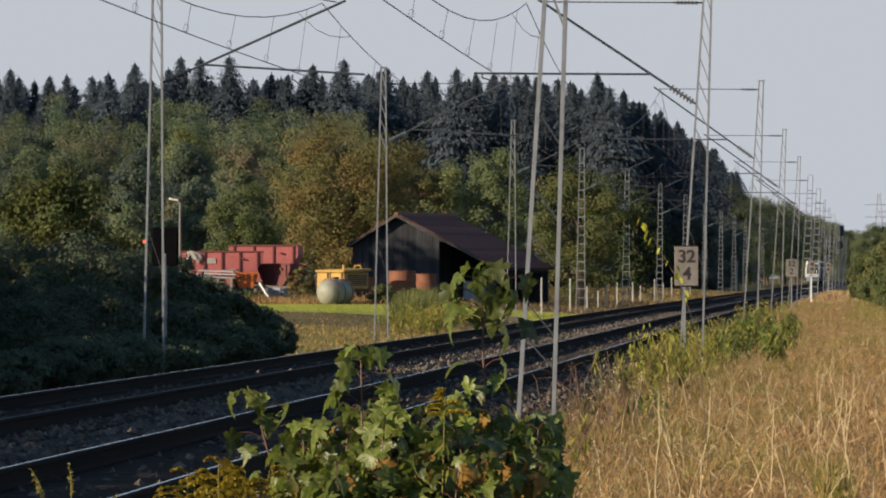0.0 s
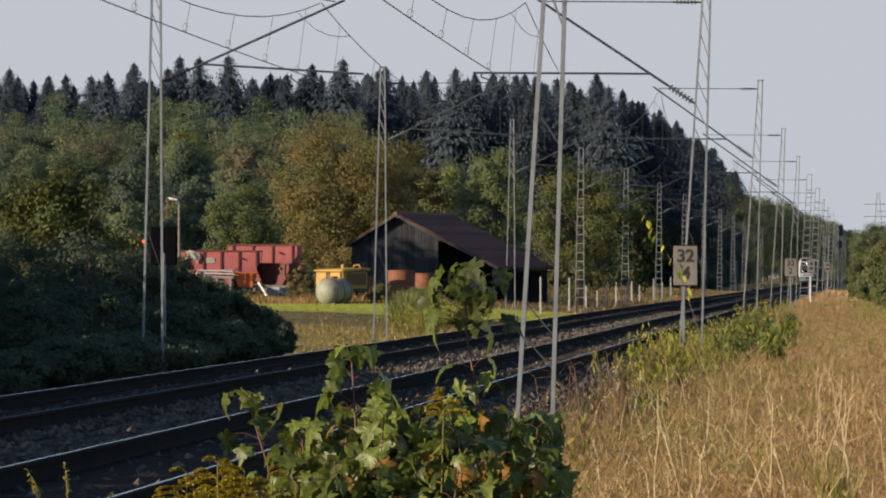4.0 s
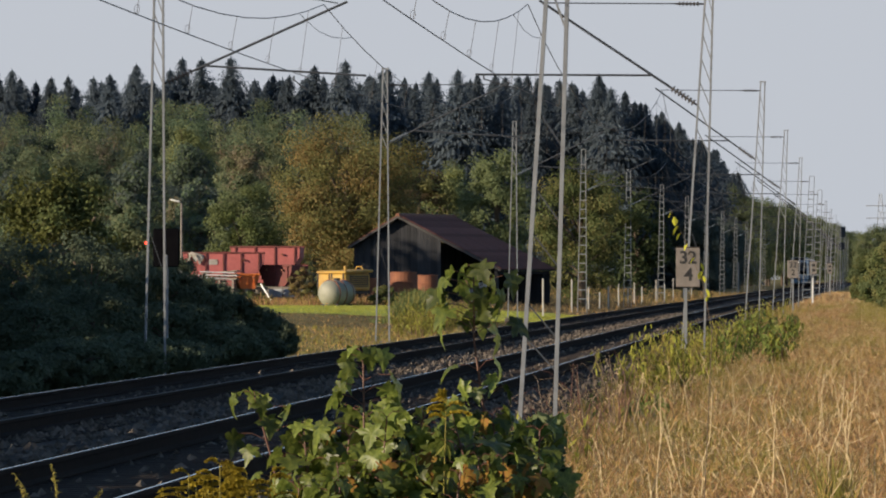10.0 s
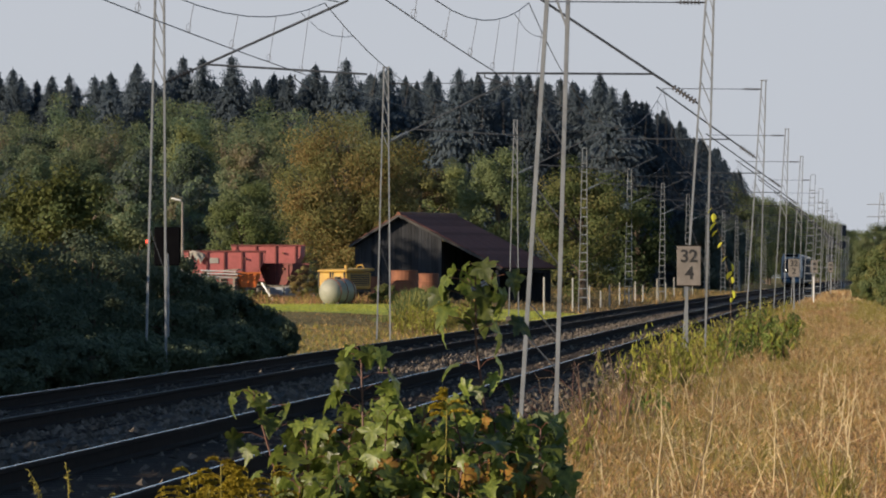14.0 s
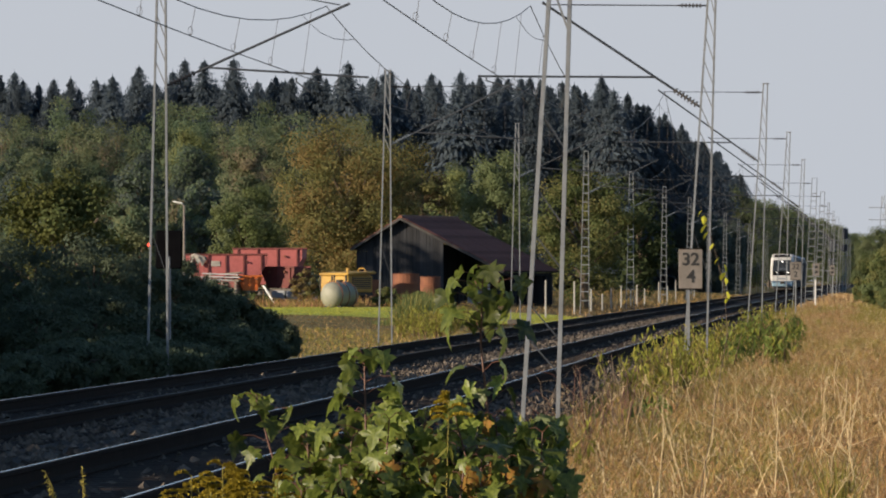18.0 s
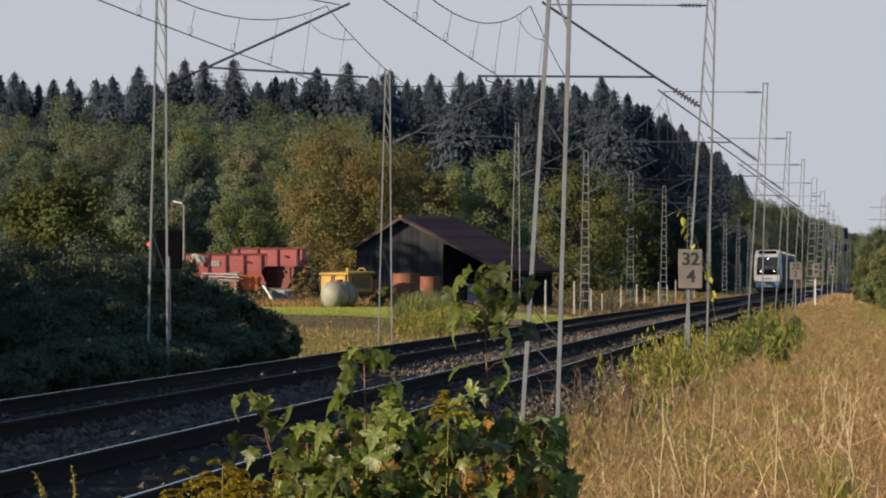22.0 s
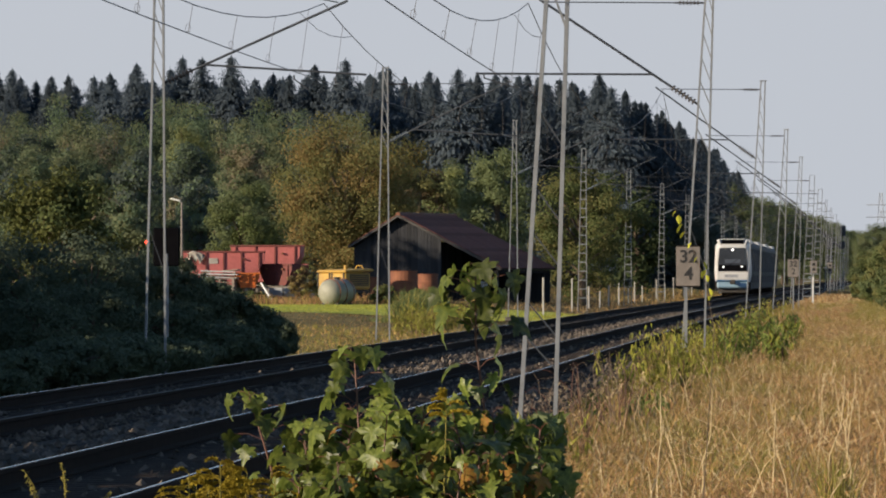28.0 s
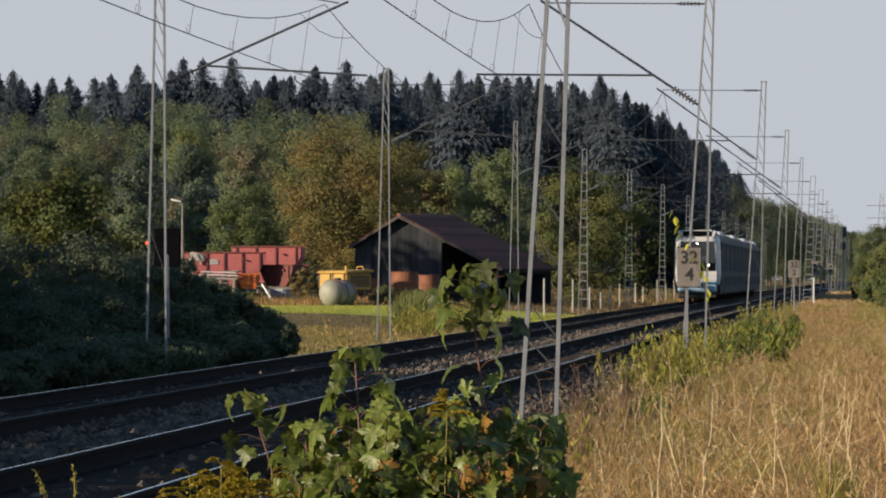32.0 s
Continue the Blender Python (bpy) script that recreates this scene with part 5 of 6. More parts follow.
def pale_tank():
    t = thing("liquid_tank", "pale cylindrical tank lying on saddles in the yard", "tank", pose(-23.75, 404, -0.12, 0, 0, 54))
    prof = [(-0.95, 0.02), (-0.92, 0.25), (-0.82, 0.45), (-0.66, 0.57), (-0.5, 0.61), (0.5, 0.61), (0.66, 0.57), (0.82, 0.45), (0.92, 0.25), (0.95, 0.02)]
    sh, n = Shape(), 24
    v = [(x, r * math.cos(a), 0.74 + r * math.sin(a)) for x, r in prof for a in [2 * math.pi * i / n for i in range(n)]]
    f = [(j * n + i, j * n + (i + 1) % n, (j + 1) * n + (i + 1) % n, (j + 1) * n + i) for j in range(len(prof) - 1) for i in range(n)]
    part("shell", sh.add(v, f), PALE, t, smooth=True)
    for x in (-0.5, 0.0, 0.5):
        ring = [(x, 0.625 * math.cos(a), 0.74 + 0.625 * math.sin(a)) for a in np.linspace(0, 6.283, 25)]
        part("band", Shape().path(ring, 0.022, 5), RUSTY, t, "rusty band")
    for x in (-0.45, 0.45):
        part("saddle", Shape().box((x, 0, 0.1), (0.16, 1.0, 0.3)), UNDERFRAME, t)
    part("filler_cap", Shape().tube((0, 0, 1.33), (0, 0, 1.45), 0.16, sides=12), UNDERFRAME, t)


pale_tank()


def drum(x, y, r, h, label, mtl=RUSTY):
    t = thing("steel_drum", label, "drum", pose(x, y, ground_z(x, y)), group="rusty drums in the yard")
    part("shell", Shape().tube((0, 0, 0), (0, 0, h), r, sides=22), mtl, t)
    for z in (0.04, h * 0.35, h * 0.68, h - 0.02):
        part("hoop", Shape().path([(r * 1.01 * math.cos(a), r * 1.01 * math.sin(a), z) for a in np.linspace(0, 6.283, 23)], 0.025, 5), mtl, t)


drum(-22.0, 430, 0.66, 1.6, "large rusty steel drum beside the barn")
drum(-23.4, 428, 0.28, 1.3, "small pinkish rusty drum in the yard")
drum(-20.9, 432, 0.5, 1.45, "dark rusty steel drum beside the barn")


def lamp_post():
    t = thing("street_lamp", "slim pale street lamp with a short arm", "street lamp", pose(-33.7, 440, -0.1))
    part("pole", Shape().path([(0, 0, 0), (0, 0, 2.5), (0, 0, 5.15), (-0.12, 0, 5.25)], [0.075, 0.065, 0.05, 0.045], 8), BOARD, t)
    part("lamp_head", Shape().box((-0.32, 0, 5.32), (0.5, 0.2, 0.09), Matrix.Rotation(0.2, 4, "Y"), bevel=0.03), WHITE, t)


lamp_post()


# ---- line-side things ----
def signal_post():
    t = thing("railway_signal", "back of a black railway signal on a thin post", "signal", pose(-12.77, 163, -0.4))
    part("post", Shape().tube((0, 0, 0), (0, 0, 2.2), 0.04, sides=8), GALV, t)
    part("screen", Shape().box((0.0, 0, 2.33), (0.49, 0.05, 0.72), bevel=0.02), BLACK, t, "black signal screen")
    part("housing", Shape().box((0.0, 0.14, 2.33), (0.34, 0.25, 0.5), bevel=0.02), BLACK, t)
    part("side_arm", Shape().box((-0.3, 0, 2.42), (0.2, 0.03, 0.03)), BLACK, t)
    part("red_lamp", Shape().tube((-0.37, -0.06, 2.42), (-0.37, 0.03, 2.42), 0.032, sides=12), REDLAMP, t, "small glowing red lamp")


signal_post()


def text(body, size, loc, parent, name="number"):
    cu = bpy.data.curves.new(name, "FONT")
    cu.body, cu.size, cu.align_x, cu.align_y, cu.extrude, cu.offset = body, size, "CENTER", "CENTER", 0.002, 0.006
    cu.materials.append(INK)
    ob = new(name, cu)
    ob.matrix_basis = pose(*loc, 90, 0, 0)
    ob.parent = parent
    return tagged(ob, "black number")


def km_sign(x, y, z, w, h, lines, label, down):
    t = thing("distance_board", label, "sign", pose(x, y, ground_z(x, y)), group="distance boards beside the line")
    zc = z - ground_z(x, y)
    part("board", Shape().box((0, 0, zc), (w, 0.012, h), bevel=0.004), BOARD, t, "weathered off-white board")
    for s in (-0.5, 0.5):
        part("edge_strip", Shape().box((0, 0.012, zc + h * s), (w, 0.03, 0.03)), RUST, t)
    part("post", Shape().box((down, 0.035, (zc + h / 2) / 2), (0.055, 0.045, zc + h / 2)), GALV, t)
    if lines:
        text(lines[0], h * 0.45, (0, -0.011, zc + h * 0.235), t)
        text(lines[1], h * 0.45, (0.01, -0.011, zc - h * 0.20), t)
    else:
        for s in (0.2, -0.2):
            part("lettering_bar", Shape().box((0, -0.008, zc + h * s), (w * 0.55, 0.008, h * 0.2)), INK, t)


km_sign(-2.915, 156.3, 1.56, 0.425, 0.70, ("32", "4"), "off-white kilometre board with black numbers on a mast", -0.04)
km_sign(-2.40, 360, 1.70, 0.45, 0.72, ("32", "2"), "small off-white kilometre board with black numbers", 0.0)
km_sign(-2.26, 520, 1.92, 0.42, 0.74, None, "distant white board with black marks beside the line", 0.0)
km_sign(-1.62, 655, 2.0, 0.36, 0.78, None, "distant white board with black marks beside the line", 0.0)


POST = mat("bleached_post", (0.42, 0.41, 0.38), (0.28, 0.27, 0.24), 3, 0.8)


def marker(x, y, h, w, label, mtl=WHITE):
    t = thing("marker_post", label, "post", pose(x, y, ground_z(x, y)), group="posts beside the line")
    part("stake", Shape().box((0, 0, h / 2), (w, w, h), bevel=w * 0.15), mtl, t)
    part("cap", Shape().box((0, 0, h), (w * 0.8, w * 0.8, 0.05)), mtl, t)


marker(-1.9, 430, 1.45, 0.065, "slim white marker post in the dry grass")
for px, py, h in ((-13.55, 385, 1.65), (-13.5, 423, 1.6), (-13.5, 450, 1.2), (-13.5, 470, 0.9), (-13.5, 487, 1.2), (-13.6, 512, 1.3), (-13.5, 530, 1.0), (-13.45, 543, 1.35), (-13.5, 565, 1.1), (-13.5, 606, 1.5), (-13.5, 634, 1.2), (-13.5, 664, 1.6), (-13.4, 700, 1.2), (-13.4, 735, 1.3)):
    marker(px, py, h, 0.08, "weathered pale fence post beside the far track", POST)
marker(-13.0, 1010, 3.4, 0.16, "tall white post beyond the far track", POST)


def far_signal(x, y, h):
    t = thing("railway_signal", "distant dark signal on a tall lattice mast", "signal", pose(x, y, -0.2), group="distant signals")
    for s in (-0.15, 0.15):
        part("leg", Shape().box((s, 0, h / 2), (0.06, 0.06, h)), GALV, t)
    # black screens given steel grey, lightened as haze would
    part("screen", Shape().box((0.1, -0.1, h - 0.7), (0.65, 0.1, 1.2), bevel=0.05), DARKSTEEL, t)
    part("screen", Shape().box((0.0, -0.1, h - 2.3), (0.7, 0.1, 0.8), bevel=0.05), DARKSTEEL, t)
    part("platform", Shape().box((0.0, 0.2, h - 3.2), (1.4, 0.7, 0.06)), GALV, t)


far_signal(-1.1, 1000, 7.4)
far_signal(-2.3, 900, 5.6)


def pylon(x, y, h):
    t = thing("power_pylon", "faint lattice power pylon on the horizon", "pylon", pose(x, y, 0), group="far pylons")
    for sx in (-1, 1):
        for sy in (-1, 1):
            part("leg", Shape().tube((sx * 2.2, sy * 2.2, 0), (sx * 0.4, sy * 0.4, h), 0.12, sides=4), GALV, t)
    for k in range(6):
        z0, z1 = h * k / 6, h * (k + 1) / 6
        w0, w1 = 2.2 - 1.8 * k / 6, 2.2 - 1.8 * (k + 1) / 6
        part("brace", Shape().tube((-w0, -w0, z0), (w1, -w1, z1), 0.07, sides=3), GALV, t)
        part("brace", Shape().tube((w0, -w0, z0), (-w1, -w1, z1), 0.07, sides=3), GALV, t)
    for z in (h * 0.72, h * 0.86):
        part("cross_arm", Shape().tube((-4.5, 0, z), (4.5, 0, z), 0.16, sides=4), GALV, t)


pylon(9.0, 2700, 27)
pylon(14.2, 3000, 27)


# ---- the railcar ----
def build_railcar():
    t = thing("railcar", "long white diesel railcar with a dark windscreen and blue lower edge", "train")

    def ring(y, w, zb, zt, cr, dz=0.0):
        """Body section: slightly leaning sides and a rounded roof."""
        pts = [(-w / 2 + 0.08, zb), (w / 2 - 0.08, zb), (w / 2, zb + 0.5), (w / 2, 2.0), (w / 2 - 0.05, zt - cr)]
        n = 5
        for i in range(1, n + 1):
            a = math.pi / 2 * i / n
            pts.append((w / 2 - 0.05 - cr + cr * math.cos(a), zt - cr + cr * math.sin(a)))
        pts += [(-x, z) for x, z in reversed(pts[4:])] + [(-w / 2, 2.0), (-w / 2, zb + 0.5)]
        return [(x, y, z) for x, z in pts]

    def loft(rings, cap0=True, cap1=True):
        k = len(rings[0])
        v = [p for r in rings for p in r]
        f = [(j * k + i, j * k + (i + 1) % k, (j + 1) * k + (i + 1) % k, (j + 1) * k + i) for j in range(len(rings) - 1) for i in range(k)]
        if cap0:
            f.append(tuple(range(k - 1, -1, -1)))
        if cap1:
            f.append(tuple(range((len(rings) - 1) * k, len(rings) * k)))
        return Shape().add(v, f)

    W = 2.62
    # nose
    nose = loft([ring(0.0, 2.2, 1.02, 3.45, 0.35), ring(0.18, 2.42, 0.98, 3.72, 0.45), ring(0.6, 2.56, 0.95, 3.82, 0.5), ring(1.6, W, 0.95, 3.85, 0.5)])
    part("nose_shell", nose, TRAINWHITE, t, "white rounded front end")
    v = [(-1.0, -0.02, 1.72), (1.0, -0.02, 1.72), (1.03, 0.0, 2.3), (0.92, 0.06, 3.36), (-0.92, 0.06, 3.36), (-1.03, 0.0, 2.3)]
    screen = part("windscreen", Shape().add([(x, -0.035 - 0.0 * y, z) for x, y, z in v] + [(x, 0.1, z) for x, y, z in v], [tuple(range(6))] + [(i, 6 + i, 6 + (i + 1) % 6, (i + 1) % 6) for i in range(6)]), GLASS, t, "large dark windscreen")
    part("wiper", Shape().tube((-0.5, -0.07, 1.95), (0.35, -0.05, 2.55), 0.02, sides=4), BLACK, screen)
    part("lamp_panel", Shape().box((0, -0.03, 1.93), (2.04, 0.05, 0.44), bevel=0.02), BLACK, t, "black panel round the headlights")
    # bluish plate set on the windscreen to imitate its reflection
    part("reflection_band", Shape().box((0, -0.045, 2.42), (1.1, 0.02, 0.26), bevel=0.008), SCREEN_REFLECTION, screen, "dim bluish band on the glass, painted as its reflection")
    for s in (-0.64, 0.64):
        lamp = part("headlight", Shape().tube((s, -0.08, 2.04), (s, 0.03, 2.04), 0.048, sides=14), HEADLAMP, t, "round lit headlight")
        part("bezel", Shape().tube((s, -0.06, 2.04), (s, 0.03, 2.04), 0.10, sides=14), BLACK, lamp)
    part("top_light", Shape().tube((0, -0.06, 3.22), (0, 0.12, 3.22), 0.06, sides=14), HEADLAMP, t, "lit upper lamp")
    # roof fairing: a dark slot framed by white cheeks
    part("roof_fairing", Shape().box((0, 1.2, 3.80), (1.7, 1.3, 0.30), bevel=0.1), TRAINWHITE, t)
    part("destination_panel", Shape().box((0, 0.28, 3.80), (1.56, 0.5, 0.26), bevel=0.02), BLACK, t, "dark panel above the windscreen")
    part("slot_lip", Shape().box((0, 0.34, 3.97), (1.70, 0.56, 0.07), bevel=0.02), TRAINWHITE, t)
    for s in (-1, 1):
        part("roof_cheek", Shape().box((s * 0.92, 0.62, 3.74), (0.30, 1.1, 0.50), Matrix.Rotation(s * 0.42, 4, "Y"), bevel=0.1), TRAINWHITE, t)
    part("bumper_band", Shape().box((0, 0.06, 1.36), (2.28, 0.2, 0.5), bevel=0.06), TRAINWHITE, t, "white band below the windscreen")
    part("number_bar", Shape().box((-0.1, -0.05, 1.38), (0.9, 0.02, 0.2)), GREYPAINT, t)
    part("blue_stripe", Shape().box((0, 0.1, 1.04), (2.36, 0.24, 0.13), bevel=0.03), TRAINBLUE, t, "blue stripe")
    part("skirt", Shape().box((0, 0.28, 0.74), (2.2, 0.5, 0.48), Matrix.Rotation(-0.18, 4, "X"), bevel=0.08), SKIRT, t, "pale blue skirt")
    part("coupler", Shape().tube((0, -0.35, 0.95), (0, 0.3, 0.95), 0.13, sides=10).box((0, -0.38, 0.95), (0.4, 0.16, 0.3), bevel=0.03), UNDERFRAME, t)
    part("snow_plough", Shape().box((0, 0.5, 0.36), (2.1, 0.2, 0.34), bevel=0.04), UNDERFRAME, t)
    # coupled body sections joined by gangways
    y = 1.6
    for k, ln in enumerate((14.0,) + (15.1,) * 10):
        body = part("body_section", loft([ring(y, W, 0.95, 3.85, 0.5), ring(y + ln, W, 0.95, 3.85, 0.5)]), TRAINSHADE, t, "white body section greyed as in shade, with a dark window band")
        for s in (-1, 1):
            # window band drawn tall, which darkens the shaded side further
            part("window_band", Shape().box((s * (W / 2 + 0.005), y + ln / 2, 2.5), (0.03, ln - 0.5, 1.6)), TRAINDARK, body, "dark window band")
            # stripe dark instead of blue, the shade put into its colour
            part("lower_stripe", Shape().box((s * (W / 2 - 0.02), y + ln / 2, 1.15), (0.05, ln - 0.2, 0.5)), TRAINDARK, body, "blue lower stripe darkened as in shade")
            for j in range(2):
                yd = y + ln * (0.3 + 0.4 * j)
                part("door", Shape().box((s * (W / 2 + 0.015), yd, 2.0), (0.04, 1.4, 2.1), bevel=0.015), TRAINSHADE, body, "sliding door greyed like the shaded side")
            for j in range(5):
                part("window_post", Shape().box((s * (W / 2 + 0.012), y + ln * (0.08 + 0.2 * j), 2.45), (0.035, 0.14, 1.05)), TRAINSHADE, body)
        if k % 3 == 1:
            part("roof_hump", Shape().box((0, y + 1.6, 3.80), (2.3, 2.6, 0.42), bevel=0.14), TRAINWHITE, t, "white raised roof end")
        for j in range(2):
            part("roof_unit", Shape().box((0, y + ln * (0.4 + 0.35 * j), 3.84), (1.7, ln * 0.2, 0.2), bevel=0.08), GREYPAINT, t, "grey roof unit")
        part("underframe", Shape().box((0, y + ln / 2, 0.72), (2.5, ln - 0.6, 0.5)), UNDERFRAME, t)
        for yy in ((y + 2.2, y + ln - 2.2)):
            for dy in (-0.95, 0.95):
                for s in (-0.7525, 0.7525):
                    part("wheel", Shape().tube((s - 0.065, yy + dy, 0.385), (s + 0.065, yy + dy, 0.385), 0.385, sides=20), RUST, t)
            part("bogie_frame", Shape().box((0, yy, 0.48), (2.1, 2.7, 0.26), bevel=0.04), UNDERFRAME, t)
        y += ln
        if k < 10:
            part("gangway", loft([ring(y, W - 0.3, 1.05, 3.7, 0.5), ring(y + 0.7, W - 0.3, 1.05, 3.7, 0.5)]), RUBBER, t, "black folded gangway")
            y += 0.7
    part("tail_shell", loft([ring(y, W, 0.95, 3.85, 0.5), ring(y + 1.0, 2.56, 0.95, 3.82, 0.5), ring(y + 1.6, 2.35, 1.02, 3.45, 0.35)]), TRAINWHITE, t)
    return t


railcar = build_railcar()


# ---- plants before the camera ----
def maple_leaf_mesh(name, mtl, r, droop):
    """A five-lobed toothed leaf, trough-folded along its midrib, its lobes hanging; the stalk end is at the origin, the tip towards +y."""
    out = [(0, 0.0), (0.13, -0.07), (0.40, -0.10), (0.37, 0.06), (0.30, 0.16), (0.52, 0.20), (0.78, 0.36), (0.60, 0.42), (0.50, 0.52), (0.27, 0.50), (0.34, 0.68), (0.20, 0.74), (0.14, 0.90), (0, 1.12)]
    pts = out + [(-x, y) for x, y in reversed(out[1:-1])]
    twist = r.normal(0, 0.25)
    v = [(0, 0.36, -0.02)]
    k = len(pts)

    def lift(x, y):
        return 0.30 * abs(x) - droop * (0.62 * y * y + 0.85 * max(0.0, abs(x) - 0.18) ** 1.3) + twist * x * y

    for q in (0.5, 1.0):
        for x, y in pts:
            x, y = x * q, 0.36 + (y - 0.36) * q
            w = r.normal(0, 0.022) if q == 1.0 else 0.0
            v.append((x * (1 - 0.25 * droop * abs(x)) + w, y * (1 - 0.12 * droop), lift(x, y) + r.normal(0, 0.03) * q))
    f = [(0, 1 + i, 1 + (i + 1) % k) for i in range(k)] + [(1 + i, 1 + k + i, 1 + k + (i + 1) % k, 1 + (i + 1) % k) for i in range(k)]
    return Shape().add(v, f).mesh(name, mtl, True)


mr = np.random.default_rng(77)
LEAVES = [maple_leaf_mesh("leaf", MAPLE, mr, d) for d in (0.35, 0.6, 0.8, 0.5, 1.0, 0.7, 0.45)]
LEAVES_TURN = [maple_leaf_mesh("leaf", MAPLE_TURN, mr, d) for d in (0.4, 0.8)]


def leaf_pose(p, az, tilt, size, roll=0.0):
    return Matrix.Translation(p) @ Matrix.Rotation(az, 4, "Z") @ Matrix.Rotation(tilt, 4, "X") @ Matrix.Rotation(roll, 4, "Y") @ Matrix.Diagonal((size, size, size, 1))


def shoot(label, base, bends, nodes, r, turned=0.05, rad=0.008):
    """A young maple: a thin stem with crossed pairs of long-stalked drooping leaves. nodes: (height on the stem, direction, leaf length, stalk length)."""
    t = thing("maple_sapling", label, "sapling", pose(*base), group="young maples before the tracks")
    pts = [(0, 0, 0)] + bends
    part("stem", Shape().path(pts, list(np.linspace(rad, rad * 0.45, len(pts))), 6), STEM_RED, t, "thin reddish stem")

    def on_stem(z):
        for a, b in zip(pts, pts[1:]):
            if a[2] <= z <= b[2]:
                return Vector(a).lerp(Vector(b), (z - a[2]) / (b[2] - a[2]))
        return Vector(pts[-1])

    for z, turn, size, stalk in nodes:
        p = on_stem(z)
        for k in range(2):
            az = math.radians(turn) + k * math.pi + r.normal(0, 0.3)
            rise = r.uniform(0.15, 0.75)
            d = Vector((math.cos(az), math.sin(az), rise)).normalized()
            q = p + d * stalk * r.uniform(0.75, 1.3)
            part("leaf_stalk", Shape().path([tuple(p), tuple((p + q) / 2 + Vector((0, 0, 0.012))), tuple(q)], 0.0018, 4), STEM_RED, t)
            ms = LEAVES_TURN if r.random() < turned else LEAVES
            part("leaf", ms[int(r.integers(0, len(ms)))], None, t, m=leaf_pose(q, az - math.pi / 2, r.uniform(-1.4, -0.25), size * r.uniform(0.75, 1.2), r.normal(0, 0.4)))
    return t


def saplings():
    r = np.random.default_rng(104)
    g = -0.42
    a = shoot("tall young maple with a tuft of drooping green leaves", (-1.46, 35, g),
              [(0.0, 0, 0.6), (0.0, 0, 1.25), (-0.03, 0.0, 1.55), (-0.02, 0, 1.84)],
              [(1.84, 20, 0.07, 0.04), (1.82, 110, 0.09, 0.07), (1.79, 180, 0.10, 0.10), (1.76, 225, 0.10, 0.13), (1.73, 285, 0.11, 0.10), (1.70, 170, 0.11, 0.14), (1.67, 10, 0.11, 0.12), (1.63, 70, 0.11, 0.13), (1.60, 190, 0.11, 0.13), (1.57, 130, 0.10, 0.12),
               (1.44, 350, 0.09, 0.10), (1.38, 30, 0.09, 0.08), (1.30, 60, 0.09, 0.10), (1.26, 180, 0.10, 0.11), (1.22, 310, 0.09, 0.1)], r, 0.0)
    b = shoot("young maple with drooping green leaves", (-1.93, 34.6, g), [(0, 0, 0.6), (0.0, 0, 1.1), (-0.01, 0, 1.52)],
              [(1.52, 10, 0.06, 0.03), (1.50, 100, 0.08, 0.05), (1.47, 170, 0.09, 0.08), (1.44, 240, 0.09, 0.09), (1.40, 330, 0.10, 0.10), (1.35, 40, 0.10, 0.11), (1.30, 190, 0.10, 0.11), (1.25, 110, 0.10, 0.12), (1.20, 10, 0.10, 0.14), (1.14, 200, 0.11, 0.15), (1.08, 290, 0.10, 0.13), (1.02, 30, 0.10, 0.14)], r, 0.0)
    c = shoot("slender young maple leaning over the rail", (-2.22, 34.8, g), [(-0.03, 0, 0.7), (-0.08, 0, 1.05), (-0.16, 0, 1.33)],
              [(1.33, 30, 0.07, 0.05), (1.30, 120, 0.09, 0.08), (1.27, 190, 0.10, 0.10), (1.21, 300, 0.09, 0.10), (1.16, 10, 0.10, 0.12), (1.06, 210, 0.10, 0.12), (0.98, 20, 0.09, 0.10)], r, 0.0)
    # lower shoots: where they stand and how high they reach
    rest = [(-2.14, 34.7, 1.22), (-2.0, 34.8, 1.28), (-1.95, 35.0, 1.24), (-1.75, 34.7, 1.24), (-1.70, 35.0, 1.26), (-1.86, 34.9, 1.30), (-2.10, 34.9, 1.20), (-2.02, 34.5, 1.18), (-1.88, 34.3, 1.26), (-1.80, 34.9, 1.20), (-1.72, 34.6, 1.16), (-1.62, 34.8, 1.20), (-1.53, 34.9, 1.26), (-1.44, 34.5, 1.28), (-1.36, 34.9, 1.26), (-1.28, 34.7, 1.20),
            (-2.14, 34.3, 1.02), (-2.05, 34.0, 1.0), (-1.96, 34.1, 1.06), (-1.86, 34.2, 1.08), (-1.77, 34.2, 1.06), (-1.66, 34.3, 1.10), (-1.57, 34.1, 1.08), (-1.47, 34.2, 1.10), (-1.37, 34.3, 1.10), (-1.28, 34.3, 1.06), (-1.21, 34.6, 1.0),
            (-2.20, 34.0, 0.90), (-2.08, 33.8, 0.86), (-1.95, 33.8, 0.90), (-1.84, 33.8, 0.90), (-1.73, 33.9, 0.92), (-1.62, 33.8, 0.90), (-1.51, 33.9, 0.92), (-1.41, 33.9, 0.92), (-1.32, 34.0, 0.90), (-1.23, 34.2, 0.88)]
    for x, y, h in rest:
        a0 = r.uniform(0, 360)
        shoot("low leafy maple shoot in the undergrowth", (x, y, g), [(r.normal(0, 0.03), 0, h * 0.5), (r.normal(0, 0.05), 0, h)],
              [(h - 0.05 * k, a0 + 90 * k + r.uniform(-25, 25), 0.075 + 0.011 * min(k, 4), 0.045 + 0.018 * min(k, 5)) for k in range(10)], r, 0.07, 0.007)
    return a, b, c


maple_a, maple_b, maple_c = saplings()


